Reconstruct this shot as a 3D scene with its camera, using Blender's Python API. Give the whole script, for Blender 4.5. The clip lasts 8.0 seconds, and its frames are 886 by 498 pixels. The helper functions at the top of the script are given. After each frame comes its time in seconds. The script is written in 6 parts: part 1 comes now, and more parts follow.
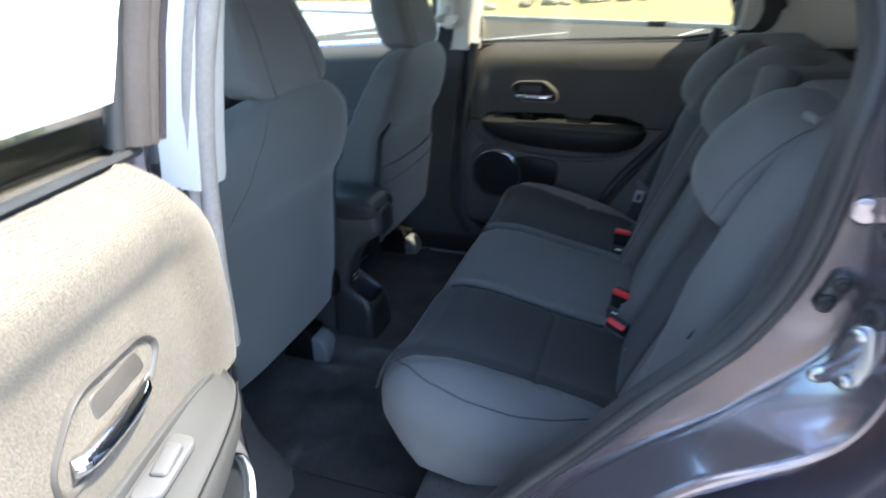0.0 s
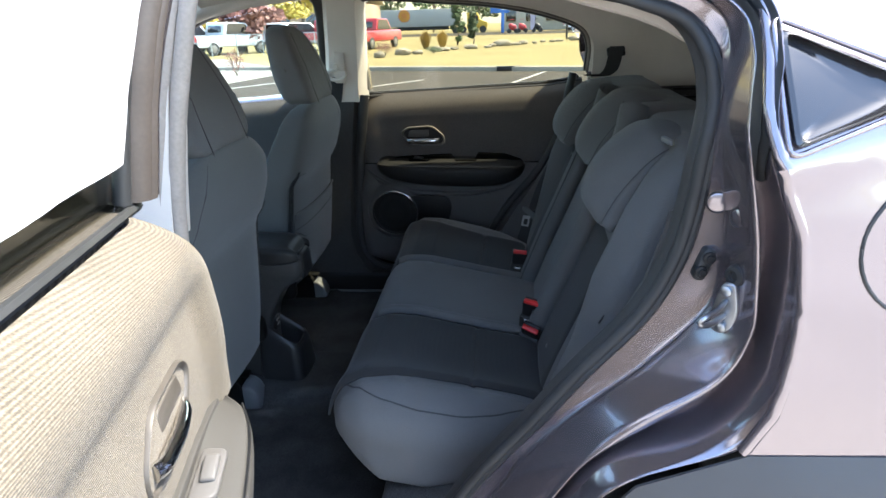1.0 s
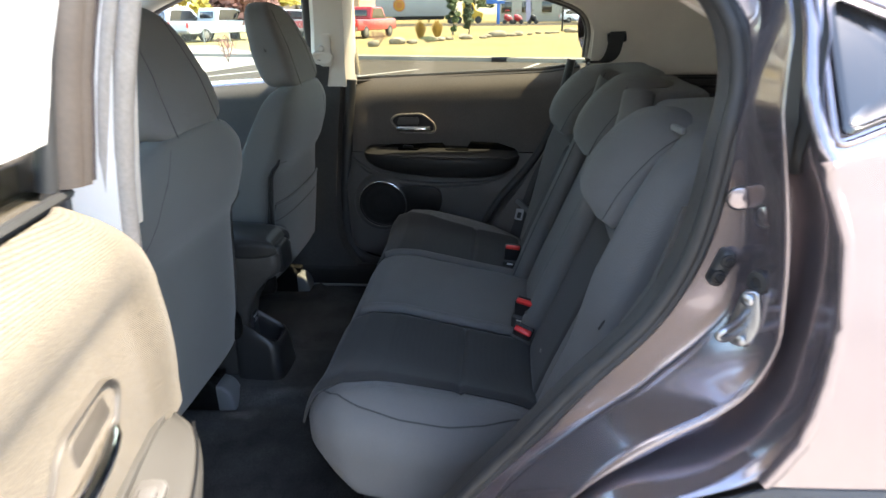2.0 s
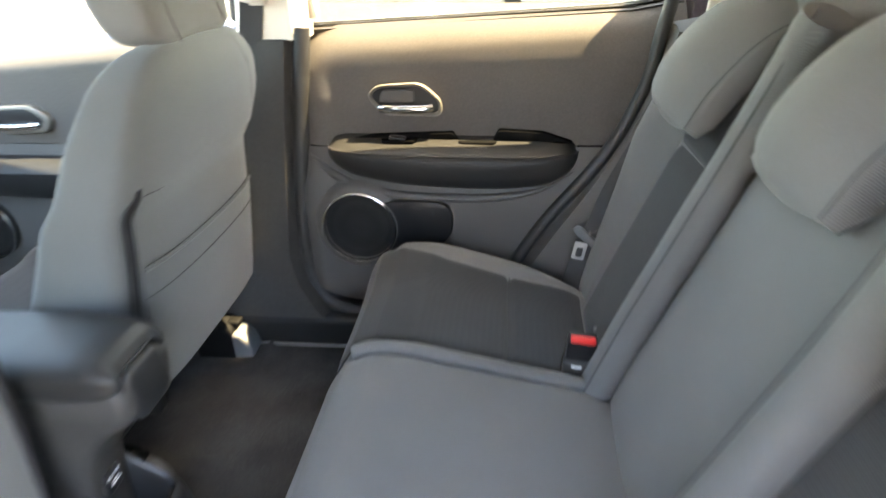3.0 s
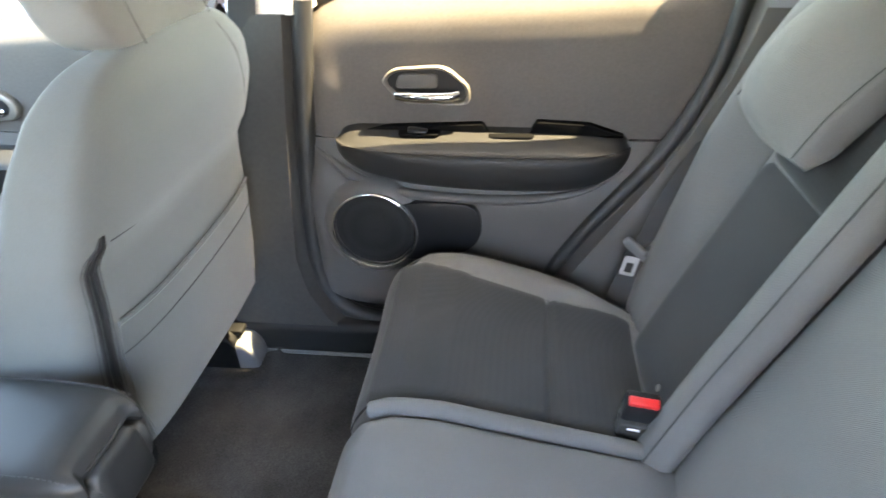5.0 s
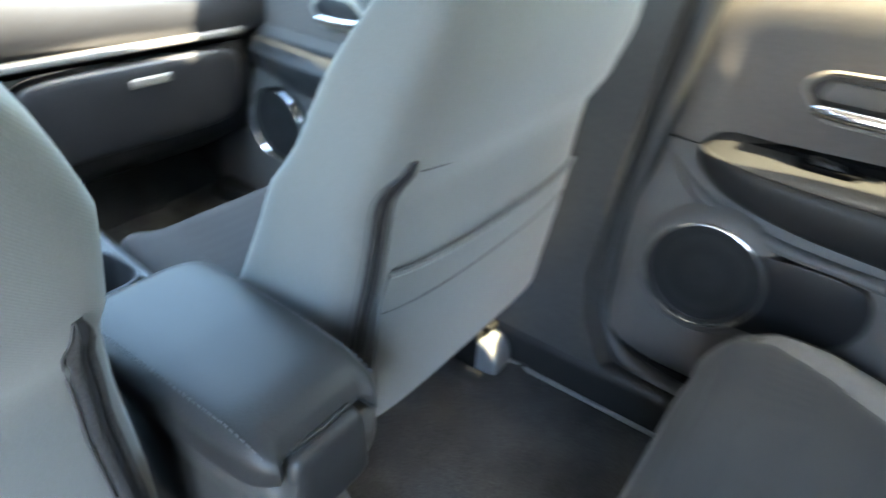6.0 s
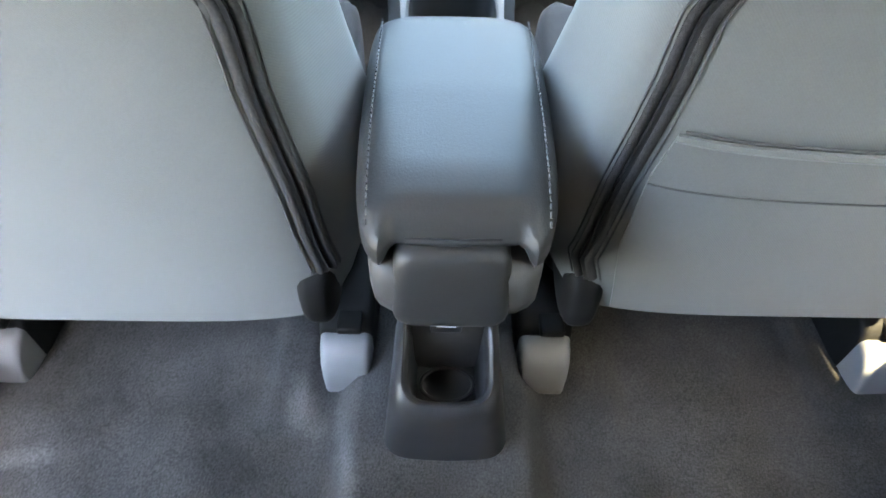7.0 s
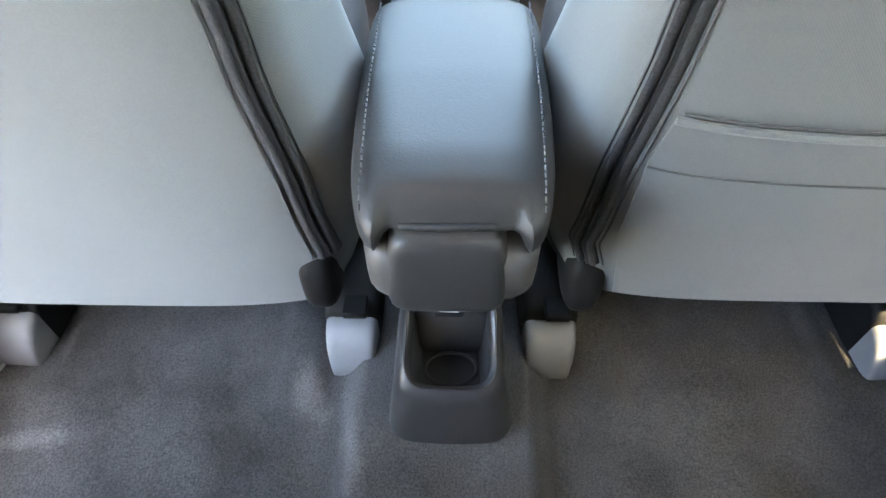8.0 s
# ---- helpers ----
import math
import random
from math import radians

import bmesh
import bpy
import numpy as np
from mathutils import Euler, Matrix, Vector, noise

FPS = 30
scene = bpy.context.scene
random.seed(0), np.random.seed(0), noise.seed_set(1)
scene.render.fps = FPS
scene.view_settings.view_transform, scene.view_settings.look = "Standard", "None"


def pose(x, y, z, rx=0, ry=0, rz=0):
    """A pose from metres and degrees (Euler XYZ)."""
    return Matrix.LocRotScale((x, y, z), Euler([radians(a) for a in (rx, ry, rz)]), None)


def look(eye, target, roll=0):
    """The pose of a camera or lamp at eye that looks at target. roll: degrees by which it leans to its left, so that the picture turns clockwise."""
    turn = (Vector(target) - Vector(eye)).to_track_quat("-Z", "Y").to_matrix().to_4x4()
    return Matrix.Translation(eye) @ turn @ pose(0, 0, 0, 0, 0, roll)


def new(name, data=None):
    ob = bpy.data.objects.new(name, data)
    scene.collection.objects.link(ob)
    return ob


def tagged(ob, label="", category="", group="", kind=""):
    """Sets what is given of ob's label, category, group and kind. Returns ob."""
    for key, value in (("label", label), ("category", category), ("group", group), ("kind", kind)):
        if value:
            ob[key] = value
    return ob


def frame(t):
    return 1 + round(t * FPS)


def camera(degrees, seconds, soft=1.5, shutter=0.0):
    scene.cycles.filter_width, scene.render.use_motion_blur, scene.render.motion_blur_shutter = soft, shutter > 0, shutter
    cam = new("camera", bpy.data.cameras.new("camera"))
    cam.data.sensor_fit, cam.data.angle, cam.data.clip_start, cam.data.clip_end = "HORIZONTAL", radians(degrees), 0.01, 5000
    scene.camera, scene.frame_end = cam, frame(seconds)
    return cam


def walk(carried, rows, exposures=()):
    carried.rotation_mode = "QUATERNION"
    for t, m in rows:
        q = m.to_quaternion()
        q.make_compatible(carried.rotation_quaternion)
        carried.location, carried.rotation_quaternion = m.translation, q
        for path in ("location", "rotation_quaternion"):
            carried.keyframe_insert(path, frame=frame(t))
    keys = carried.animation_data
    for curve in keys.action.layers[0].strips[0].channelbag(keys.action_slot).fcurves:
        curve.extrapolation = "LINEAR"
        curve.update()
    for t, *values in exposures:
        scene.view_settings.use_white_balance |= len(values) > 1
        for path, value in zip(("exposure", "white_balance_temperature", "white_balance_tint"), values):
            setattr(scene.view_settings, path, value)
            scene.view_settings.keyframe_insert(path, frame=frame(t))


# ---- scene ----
cam = camera(72.3, 8.0, 1.5, 0.4)
PATH = [
    (0, (-0.101, -1.313, 1.328), (-0.681, 0.398, 0.471), -0.8),
    (0.2, (-0.105, -1.371, 1.344), (-0.545, 0.415, 0.558), -1.8),
    (0.5, (-0.144, -1.429, 1.349), (-0.442, 0.406, 0.612), -2.8),
    (1, (-0.172, -1.47, 1.355), (-0.365, 0.381, 0.624), -1.9),
    (1.5, (-0.172, -1.467, 1.35), (-0.323, 0.388, 0.618), -0.9),
    (1.7, (-0.171, -1.459, 1.35), (-0.322, 0.392, 0.607), -0.9),
    (2.8, (-0.18, -0.783, 1.225), (-0.416, 1.01, 0.371), -1.0),
    (3, (-0.243, -0.586, 1.241), (-0.44, 1.183, 0.329), -1.7),
    (3.5, (-0.255, -0.367, 1.32), (-0.363, 1.342, 0.288), -1.7),
    (4, (-0.266, -0.354, 1.344), (-0.293, 1.291, 0.206), 0.2),
    (4.2, (-0.266, -0.356, 1.353), (-0.281, 1.278, 0.2), 0.7),
    (5.3, (-0.327, -0.378, 1.221), (-0.656, 1.308, 0.196), -2.2),
    (5.5, (-0.401, -0.332, 1.172), (-0.8, 1.366, 0.193), -1.1),
    (5.8, (-0.45, -0.268, 1.148), (-1.14, 1.33, 0.163), 0.9),
    (6, (-0.458, -0.226, 1.151), (-1.403, 1.184, 0.093), 4.5),
    (6.3, (-0.466, -0.1, 1.123), (-1.799, 0.735, -0.112), 3.9),
    (6.5, (-0.466, -0.058, 1.102), (-1.865, 0.394, -0.253), 4.3),
    (6.7, (-0.456, -0.031, 1.079), (-1.839, 0.16, -0.353), 3.0),
    (7, (-0.45, -0.014, 1.063), (-1.772, 0.01, -0.438), 1.7),
    (7.5, (-0.448, -0.001, 1.063), (-1.736, -0.028, -0.467), 0.4),
    (8, (-0.452, 0.0, 1.062), (-1.733, -0.029, -0.473), -0.2),
]
EXPOSURES = [(0.0, 3.42, 5700, 6), (0.6, 3.2, 6000, 7), (1.7, 3.0, 6450, 8), (2.8, 5.36, 7800, 12), (3.5, 5.54, 8000, 13), (4.2, 5.82, 8000, 13), (5.5, 5.9, 7000, 10), (6.0, 5.73, 6600, 5), (6.5, 5.95, 7100, 10), (7.0, 6.28, 7400, 10), (8.0, 6.4, 7600, 11)]
walk(cam, [(t, look(eye, target, roll)) for t, eye, target, roll in PATH], EXPOSURES)

# world and sun: clear day, the sun high behind the car and a little to its far side
world = bpy.data.worlds.new("sky")
scene.world = world
world.use_nodes = True
SUN = Vector((0.53, 0.178, 1.0)).normalized()
sky = world.node_tree.nodes.new("ShaderNodeTexSky")
sky.sky_type, sky.sun_disc = "NISHITA", False
sky.sun_elevation = math.asin(SUN.z)
sky.sun_rotation = math.atan2(SUN.x, SUN.y)
sky.air_density, sky.dust_density = 1.0, 1.5
back = world.node_tree.nodes["Background"]
back.inputs["Strength"].default_value = 0.15
world.node_tree.links.new(sky.outputs[0], back.inputs["Color"])
sun_data = bpy.data.lights.new("sun", "SUN")
sun_data.energy, sun_data.angle, sun_data.color = 2.4, radians(0.55), (1.0, 0.91, 0.76)
sun_ob = new("sun", sun_data)
sun_ob.matrix_world = look(SUN * 30, (0, 0, 0))


# ---------------------------------------------------------------- materials
def material(name, colour, rough=0.6, metal=0.0, spots=None, grain=None, bump=None, coat=0.0, sheen=0.0, vary=0.0, spec=0.5):
    """A surface: spots=(scale, amount) large stains, grain=(scale, amount) fine variation, bump=(scale, strength, depth)."""
    m = bpy.data.materials.new(name)
    m.use_nodes = True
    nt = m.node_tree
    n, ln = nt.nodes, nt.links.new
    b = n["Principled BSDF"]
    b.inputs["Roughness"].default_value = rough
    b.inputs["Metallic"].default_value = metal
    b.inputs["Specular IOR Level"].default_value = spec
    b.inputs["Coat Weight"].default_value = coat
    b.inputs["Coat Roughness"].default_value = 0.03
    b.inputs["Sheen Weight"].default_value = sheen
    b.inputs["Sheen Roughness"].default_value = 0.5
    tc = n.new("ShaderNodeTexCoord")
    value = None
    for kind in (spots, grain):
        if not kind:
            continue
        tex = n.new("ShaderNodeTexNoise")
        tex.inputs["Scale"].default_value = kind[0]
        tex.inputs["Detail"].default_value = 4
        ln(tc.outputs["Object"], tex.inputs["Vector"])
        mr = n.new("ShaderNodeMapRange")
        mr.inputs["From Min"].default_value, mr.inputs["From Max"].default_value = 0.3, 0.7
        mr.inputs["To Min"].default_value, mr.inputs["To Max"].default_value = 1 - kind[1], 1 + kind[1]
        ln(tex.outputs["Fac"], mr.inputs["Value"])
        if value is None:
            value = mr.outputs[0]
        else:
            mul = n.new("ShaderNodeMath")
            mul.operation = "MULTIPLY"
            ln(value, mul.inputs[0])
            ln(mr.outputs[0], mul.inputs[1])
            value = mul.outputs[0]
    if vary:
        oi = n.new("ShaderNodeObjectInfo")
        mr = n.new("ShaderNodeMapRange")
        mr.inputs["To Min"].default_value, mr.inputs["To Max"].default_value = 1 - vary, 1 + vary
        ln(oi.outputs["Random"], mr.inputs["Value"])
        if value is None:
            value = mr.outputs[0]
        else:
            mul = n.new("ShaderNodeMath")
            mul.operation = "MULTIPLY"
            ln(value, mul.inputs[0])
            ln(mr.outputs[0], mul.inputs[1])
            value = mul.outputs[0]
    if value is None:
        b.inputs["Base Color"].default_value = (*colour, 1)
    else:
        sc = n.new("ShaderNodeVectorMath")
        sc.operation = "SCALE"
        sc.inputs[0].default_value = colour
        ln(value, sc.inputs["Scale"])
        ln(sc.outputs[0], b.inputs["Base Color"])
    if bump:
        tex = n.new("ShaderNodeTexNoise")
        tex.inputs["Scale"].default_value = bump[0]
        tex.inputs["Detail"].default_value = 3
        ln(tc.outputs["Object"], tex.inputs["Vector"])
        bp = n.new("ShaderNodeBump")
        bp.inputs["Strength"].default_value, bp.inputs["Distance"].default_value = bump[1], bump[2]
        ln(tex.outputs["Fac"], bp.inputs["Height"])
        ln(bp.outputs[0], b.inputs["Normal"])
    return m


def weave(m, along, scale, depth, dots=False, dark=0.5):
    """Adds woven ribs (or a knit of small dots) to a material: colour and relief. along: weights of x, y, z."""
    nt = m.node_tree
    n, ln = nt.nodes, nt.links.new
    b = n["Principled BSDF"]
    tc = n.new("ShaderNodeTexCoord")
    if dots:
        tex = n.new("ShaderNodeTexVoronoi")
        tex.feature = "F1"
        tex.inputs["Scale"].default_value = scale
        tex.inputs["Randomness"].default_value = 0.25
        mp = n.new("ShaderNodeMapping")
        mp.inputs["Scale"].default_value = along
        ln(tc.outputs["Object"], mp.inputs["Vector"])
        ln(mp.outputs[0], tex.inputs["Vector"])
        out = tex.outputs["Distance"]
    else:
        dot = n.new("ShaderNodeVectorMath")
        dot.operation = "DOT_PRODUCT"
        dot.inputs[1].default_value = along
        ln(tc.outputs["Object"], dot.inputs[0])
        nz = n.new("ShaderNodeTexNoise")
        nz.inputs["Scale"].default_value = 300
        ln(tc.outputs["Object"], nz.inputs["Vector"])
        ad = n.new("ShaderNodeMath")
        ad.operation = "MULTIPLY_ADD"
        ln(dot.outputs["Value"], ad.inputs[0])
        ad.inputs[1].default_value = scale
        ln(nz.outputs["Fac"], ad.inputs[2])
        sn = n.new("ShaderNodeMath")
        sn.operation = "SINE"
        ln(ad.outputs[0], sn.inputs[0])
        out = sn.outputs[0]
    mr = n.new("ShaderNodeMapRange")
    lo, hi = (0.1, 0.6) if dots else (-1, 1)
    mr.inputs["From Min"].default_value, mr.inputs["From Max"].default_value = lo, hi
    mr.inputs["To Min"].default_value, mr.inputs["To Max"].default_value = 1 - dark, 1 + dark
    ln(out, mr.inputs["Value"])
    link = b.inputs["Base Color"].links
    src = link[0].from_socket if link else None
    sc = n.new("ShaderNodeVectorMath")
    sc.operation = "SCALE"
    if src:
        ln(src, sc.inputs[0])
    else:
        sc.inputs[0].default_value = b.inputs["Base Color"].default_value[:3]
    ln(mr.outputs[0], sc.inputs["Scale"])
    ln(sc.outputs[0], b.inputs["Base Color"])
    bp = n.new("ShaderNodeBump")
    bp.inputs["Strength"].default_value, bp.inputs["Distance"].default_value = 0.6, depth
    ln(out, bp.inputs["Height"])
    nl = b.inputs["Normal"].links
    if nl:
        ln(nl[0].from_socket, bp.inputs["Normal"])
    ln(bp.outputs[0], b.inputs["Normal"])
    return m


def patchy(m, places, gain):
    """Paler ragged patches in the colour, for light on carpet slopes and rubbed pile: places of (x, y, half length,
    half width, turn).
    """
    nt = m.node_tree
    n, ln = nt.nodes, nt.links.new
    b = n["Principled BSDF"]
    tc = n.new("ShaderNodeTexCoord")
    nz = n.new("ShaderNodeTexNoise")
    nz.inputs["Scale"].default_value, nz.inputs["Detail"].default_value = 22, 5
    ln(tc.outputs["Object"], nz.inputs["Vector"])
    total = None
    for x, y, long, wide, turn in places:
        mp = n.new("ShaderNodeMapping")
        mp.vector_type = "TEXTURE"
        mp.inputs["Location"].default_value = (x, y, 0)
        mp.inputs["Rotation"].default_value = (0, 0, radians(turn))
        mp.inputs["Scale"].default_value = (long, wide, 50)
        ln(tc.outputs["Object"], mp.inputs["Vector"])
        far = n.new("ShaderNodeVectorMath")
        far.operation = "LENGTH"
        ln(mp.outputs[0], far.inputs[0])
        rough = n.new("ShaderNodeMath")
        rough.operation = "MULTIPLY_ADD"
        ln(nz.outputs["Fac"], rough.inputs[0])
        rough.inputs[1].default_value = 1.6
        ln(far.outputs["Value"], rough.inputs[2])
        mr = n.new("ShaderNodeMapRange")
        mr.interpolation_type = "SMOOTHSTEP"
        mr.inputs["From Min"].default_value, mr.inputs["From Max"].default_value = 0.9, 1.9
        mr.inputs["To Min"].default_value, mr.inputs["To Max"].default_value = gain, 0.0
        ln(rough.outputs[0], mr.inputs["Value"])
        if total is None:
            total = mr.outputs[0]
        else:
            top = n.new("ShaderNodeMath")
            top.operation = "MAXIMUM"
            ln(total, top.inputs[0])
            ln(mr.outputs[0], top.inputs[1])
            total = top.outputs[0]
    up = n.new("ShaderNodeMath")
    up.operation = "ADD"
    ln(total, up.inputs[0])
    up.inputs[1].default_value = 1.0
    sc = n.new("ShaderNodeVectorMath")
    sc.operation = "SCALE"
    ln(b.inputs["Base Color"].links[0].from_socket, sc.inputs[0])
    ln(up.outputs[0], sc.inputs["Scale"])
    ln(sc.outputs[0], b.inputs["Base Color"])
    return m


def glass_material(name, tint=(1, 1, 1), gloss=1.0):
    m = bpy.data.materials.new(name)
    m.use_nodes = True
    nt = m.node_tree
    n, ln = nt.nodes, nt.links.new
    n.remove(n["Principled BSDF"])
    tr = n.new("ShaderNodeBsdfTransparent")
    tr.inputs["Color"].default_value = (*tint, 1)
    gl = n.new("ShaderNodeBsdfGlossy")
    gl.inputs["Roughness"].default_value = 0.01
    lw = n.new("ShaderNodeLayerWeight")
    pw = n.new("ShaderNodeMath")
    pw.operation = "POWER"
    ln(lw.outputs["Facing"], pw.inputs[0])
    pw.inputs[1].default_value = 4.0
    fr = n.new("ShaderNodeMath")
    fr.operation = "MULTIPLY_ADD"
    ln(pw.outputs[0], fr.inputs[0])
    fr.inputs[1].default_value, fr.inputs[2].default_value = 0.55 * gloss, 0.03 * gloss
    mx = n.new("ShaderNodeMixShader")
    ln(fr.outputs[0], mx.inputs[0])
    ln(tr.outputs[0], mx.inputs[1])
    ln(gl.outputs[0], mx.inputs[2])
    ln(mx.outputs[0], n["Material Output"].inputs["Surface"])
    return m


FABRIC = weave(material("seat_fabric", (0.112, 0.111, 0.109), 0.85, spots=(6, 0.08), grain=(650, 0.06), bump=(900, 0.12, 0.0004), sheen=0.1, spec=0.12), (0.4, 0.7, 0.6), 3700, 0.0002, dark=0.06)
BACKCLOTH = weave(material("seat_back_cloth", (0.083, 0.087, 0.086), 0.8, spots=(5, 0.07), grain=(650, 0.05), sheen=0.2, spec=0.12), (0.1, 0.75, 0.65), 4200, 0.00006, dark=0.022)
KNIT = weave(material("seat_knit_insert", (0.030, 0.030, 0.030), 0.9, spots=(7, 0.1), sheen=0.12, spec=0.05), (1, 1, 1), 420, 0.0003, dots=True, dark=0.12)
VINYL = material("console_vinyl", (0.018, 0.0178, 0.0178), 0.47, spots=(9, 0.06), bump=(620, 0.35, 0.0005), spec=0.27)
STITCH = material("thread", (0.035, 0.035, 0.037), 0.8)
PLASTIC = material("dark_trim_plastic", (0.044, 0.042, 0.040), 0.5, spots=(7, 0.08), grain=(120, 0.08), bump=(900, 0.3, 0.0004), spec=0.22)
SMOOTH = material("satin_black_plastic", (0.014, 0.014, 0.015), 0.35, spots=(9, 0.15), spec=0.25)
RAILGREY = material("grey_rail_cover", (0.13, 0.134, 0.138), 0.5, spots=(14, 0.08), bump=(800, 0.2, 0.0003))
RUBBER = material("rubber_seal", (0.026, 0.026, 0.026), 0.5, spots=(20, 0.15), spec=0.4)
DOORCLOTH = weave(material("door_cloth", (0.104, 0.087, 0.065), 0.85, spots=(9, 0.12), grain=(520, 0.35), sheen=0.1, spec=0.1), (0.12, 0.12, 0.98), 3500, 0.0004, dark=0.30)
LEDGECLOTH = weave(material("ledge_cloth", (0.058, 0.051, 0.042), 0.85, spots=(6, 0.1), grain=(420, 0.25), spec=0.1), (0.98, 0.1, 0.1), 2600, 0.0004, dark=0.35)
DOORSOFT = material("door_soft_trim", (0.092, 0.083, 0.076), 0.6, spots=(5, 0.07), grain=(220, 0.08), bump=(900, 0.25, 0.0004), spec=0.2)
DOORGREY = material("door_lower_plastic", (0.088, 0.083, 0.079), 0.5, spots=(6, 0.07), bump=(900, 0.3, 0.0004), spec=0.25)
# lighter copy of VINYL: sun on the open door's armrest is in the colour
SUNLITARM = material("sunlit_armrest_vinyl", (0.046, 0.043, 0.039), 0.55, spots=(8, 0.06), bump=(420, 0.3, 0.0005), spec=0.3)
HEADLINER = material("headliner_cloth", (0.60, 0.55, 0.48), 0.9, spots=(4, 0.05), grain=(300, 0.06), bump=(600, 0.2, 0.0005), spec=0.1)
PILLAR = material("pillar_light_plastic", (0.60, 0.55, 0.48), 0.6, spots=(8, 0.05), bump=(900, 0.2, 0.0003))
# pale patches: light on the carpet's raised edges put into colour, with some wear
CARPET = patchy(material("carpet", (0.043, 0.0425, 0.042), 0.95, spots=(9, 0.35), grain=(420, 0.4), bump=(760, 0.7, 0.0016), sheen=0.06, spec=0.0), ((-.79, -.172, .05, .026, 20), (-.72, -.112, .11, .018, 12), (-.727, -.50, .016, .07, 10)), 0.8)
CHROME = material("chrome", (0.75, 0.75, 0.76), 0.08, 1.0, spots=(30, 0.04))
SILVER = material("silver_bezel", (0.20, 0.183, 0.160), 0.46, 0.45, spots=(20, 0.06))
# stands for SILVER on the open door, its tone set for the sun
SATIN = material("sunlit_handle_satin", (0.072, 0.063, 0.053), 0.42, 0.2, spots=(20, 0.06), spec=0.4)
STEEL = material("zinc_steel", (0.36, 0.375, 0.40), 0.32, 1.0, spots=(60, 0.1))
RED = material("buckle_red", (0.62, 0.02, 0.02), 0.4, spots=(40, 0.1))
PAINT = material("car_paint_brown_violet", (0.285, 0.248, 0.264), 0.20, 0.84, grain=(900, 0.12), spots=(5, 0.04), coat=1.0)
PALESEAL = material("pale_rubber_seal", (0.30, 0.26, 0.22), 0.6, spots=(14, 0.1), grain=(200, 0.1), spec=0.3)
BRIGHTSTEEL = material("bright_steel", (0.42, 0.42, 0.42), 0.4, 0.3, spots=(60, 0.1))
TANTRIM = material("tan_rubber_trim", (0.062, 0.050, 0.042), 0.5, spots=(14, 0.1), grain=(200, 0.1), spec=0.4)
# near-black base carries the shade of the armrest's recess and back
PITCH = material("shade_black", (0.004, 0.004, 0.004), 0.9, spots=(20, 0.2), spec=0.04)
CLAD = material("black_cladding", (0.045, 0.045, 0.046), 0.6, spots=(8, 0.1), bump=(700, 0.25, 0.0004))
# base near zero puts the shade beside the seats into the black plastic
MATTBLACK = material("shaded_black_plastic", (0.006, 0.006, 0.006), 0.6, spots=(12, 0.2), bump=(700, 0.25, 0.0004), spec=0.12)
GLOSSBLACK = material("gloss_black", (0.02, 0.02, 0.022), 0.12, spots=(6, 0.1), coat=0.6)
BELT = weave(material("belt_webbing", (0.05, 0.05, 0.051), 0.75, spots=(20, 0.1), spec=0.15), (0.5, 0.5, 0.7), 5200, 0.0002, dark=0.08)
SPEAKER = weave(material("speaker_mesh", (0.012, 0.012, 0.012), 0.6, spec=0.15), (1, 1, 1), 420, 0.0007, dots=True, dark=0.5)
ZIP = weave(material("zip_tape", (0.032, 0.032, 0.033), 0.7, grain=(500, 0.3), spec=0.1), (0, 0, 1), 7000, 0.0002, dark=0.15)
SEAM = material("dark_seam_thread", (0.055, 0.055, 0.056), 0.85, spec=0.05)
LABELWHITE = material("label_white", (0.7, 0.7, 0.7), 0.6, spots=(40, 0.05))
DASH = material("dash_plastic", (0.022, 0.022, 0.023), 0.38, spots=(7, 0.1), bump=(700, 0.25, 0.0004), spec=0.42)
GLASS = glass_material("clear_glass", (0.87, 0.90, 0.87))
SMOKED = glass_material("rear_door_glass", (0.78, 0.765, 0.68))
SCREEN = glass_material("windscreen_glass", (0.74, 0.78, 0.75))
TINT = glass_material("dark_glass", (0.12, 0.13, 0.13))


# ---------------------------------------------------------------- mesh helpers
def thing(name, label, category, base=(0, 0, 0), group="", kind=""):
    ob = new(name)
    ob.location = base
    ob.empty_display_size = 0.05
    return tagged(ob, label, category, group, kind)


def part(name, bm, mat, parent, label="", smooth=True, xf=None, kind=""):
    """Links a bmesh, given in the car's coordinates, as one mesh under a thing or a part."""
    if xf is not None:
        bmesh.ops.transform(bm, matrix=xf, verts=bm.verts)
        if xf.to_3x3().determinant() < 0:
            bmesh.ops.reverse_faces(bm, faces=bm.faces)
    me = bpy.data.meshes.new(name)
    bm.to_mesh(me)
    bm.free()
    if smooth:
        me.shade_smooth()
        me.set_sharp_from_angle(angle=radians(50))
    me.materials.append(mat)
    ob = new(name, me)
    if parent is not None:
        ob.parent = parent
        top = parent
        while top.parent is not None:
            top = top.parent
        if top.type == "EMPTY" and parent == top:
            ob.matrix_parent_inverse = Matrix.Translation(-Vector(top.location))
    return tagged(ob, label, kind=kind)


def solid(name, bm, mat, label, category, kind="", group="", smooth=True, base=None):
    """A thing that is one mesh."""
    ob = part(name, bm, mat, None, label, smooth)
    return tagged(ob, label, category, group, kind)


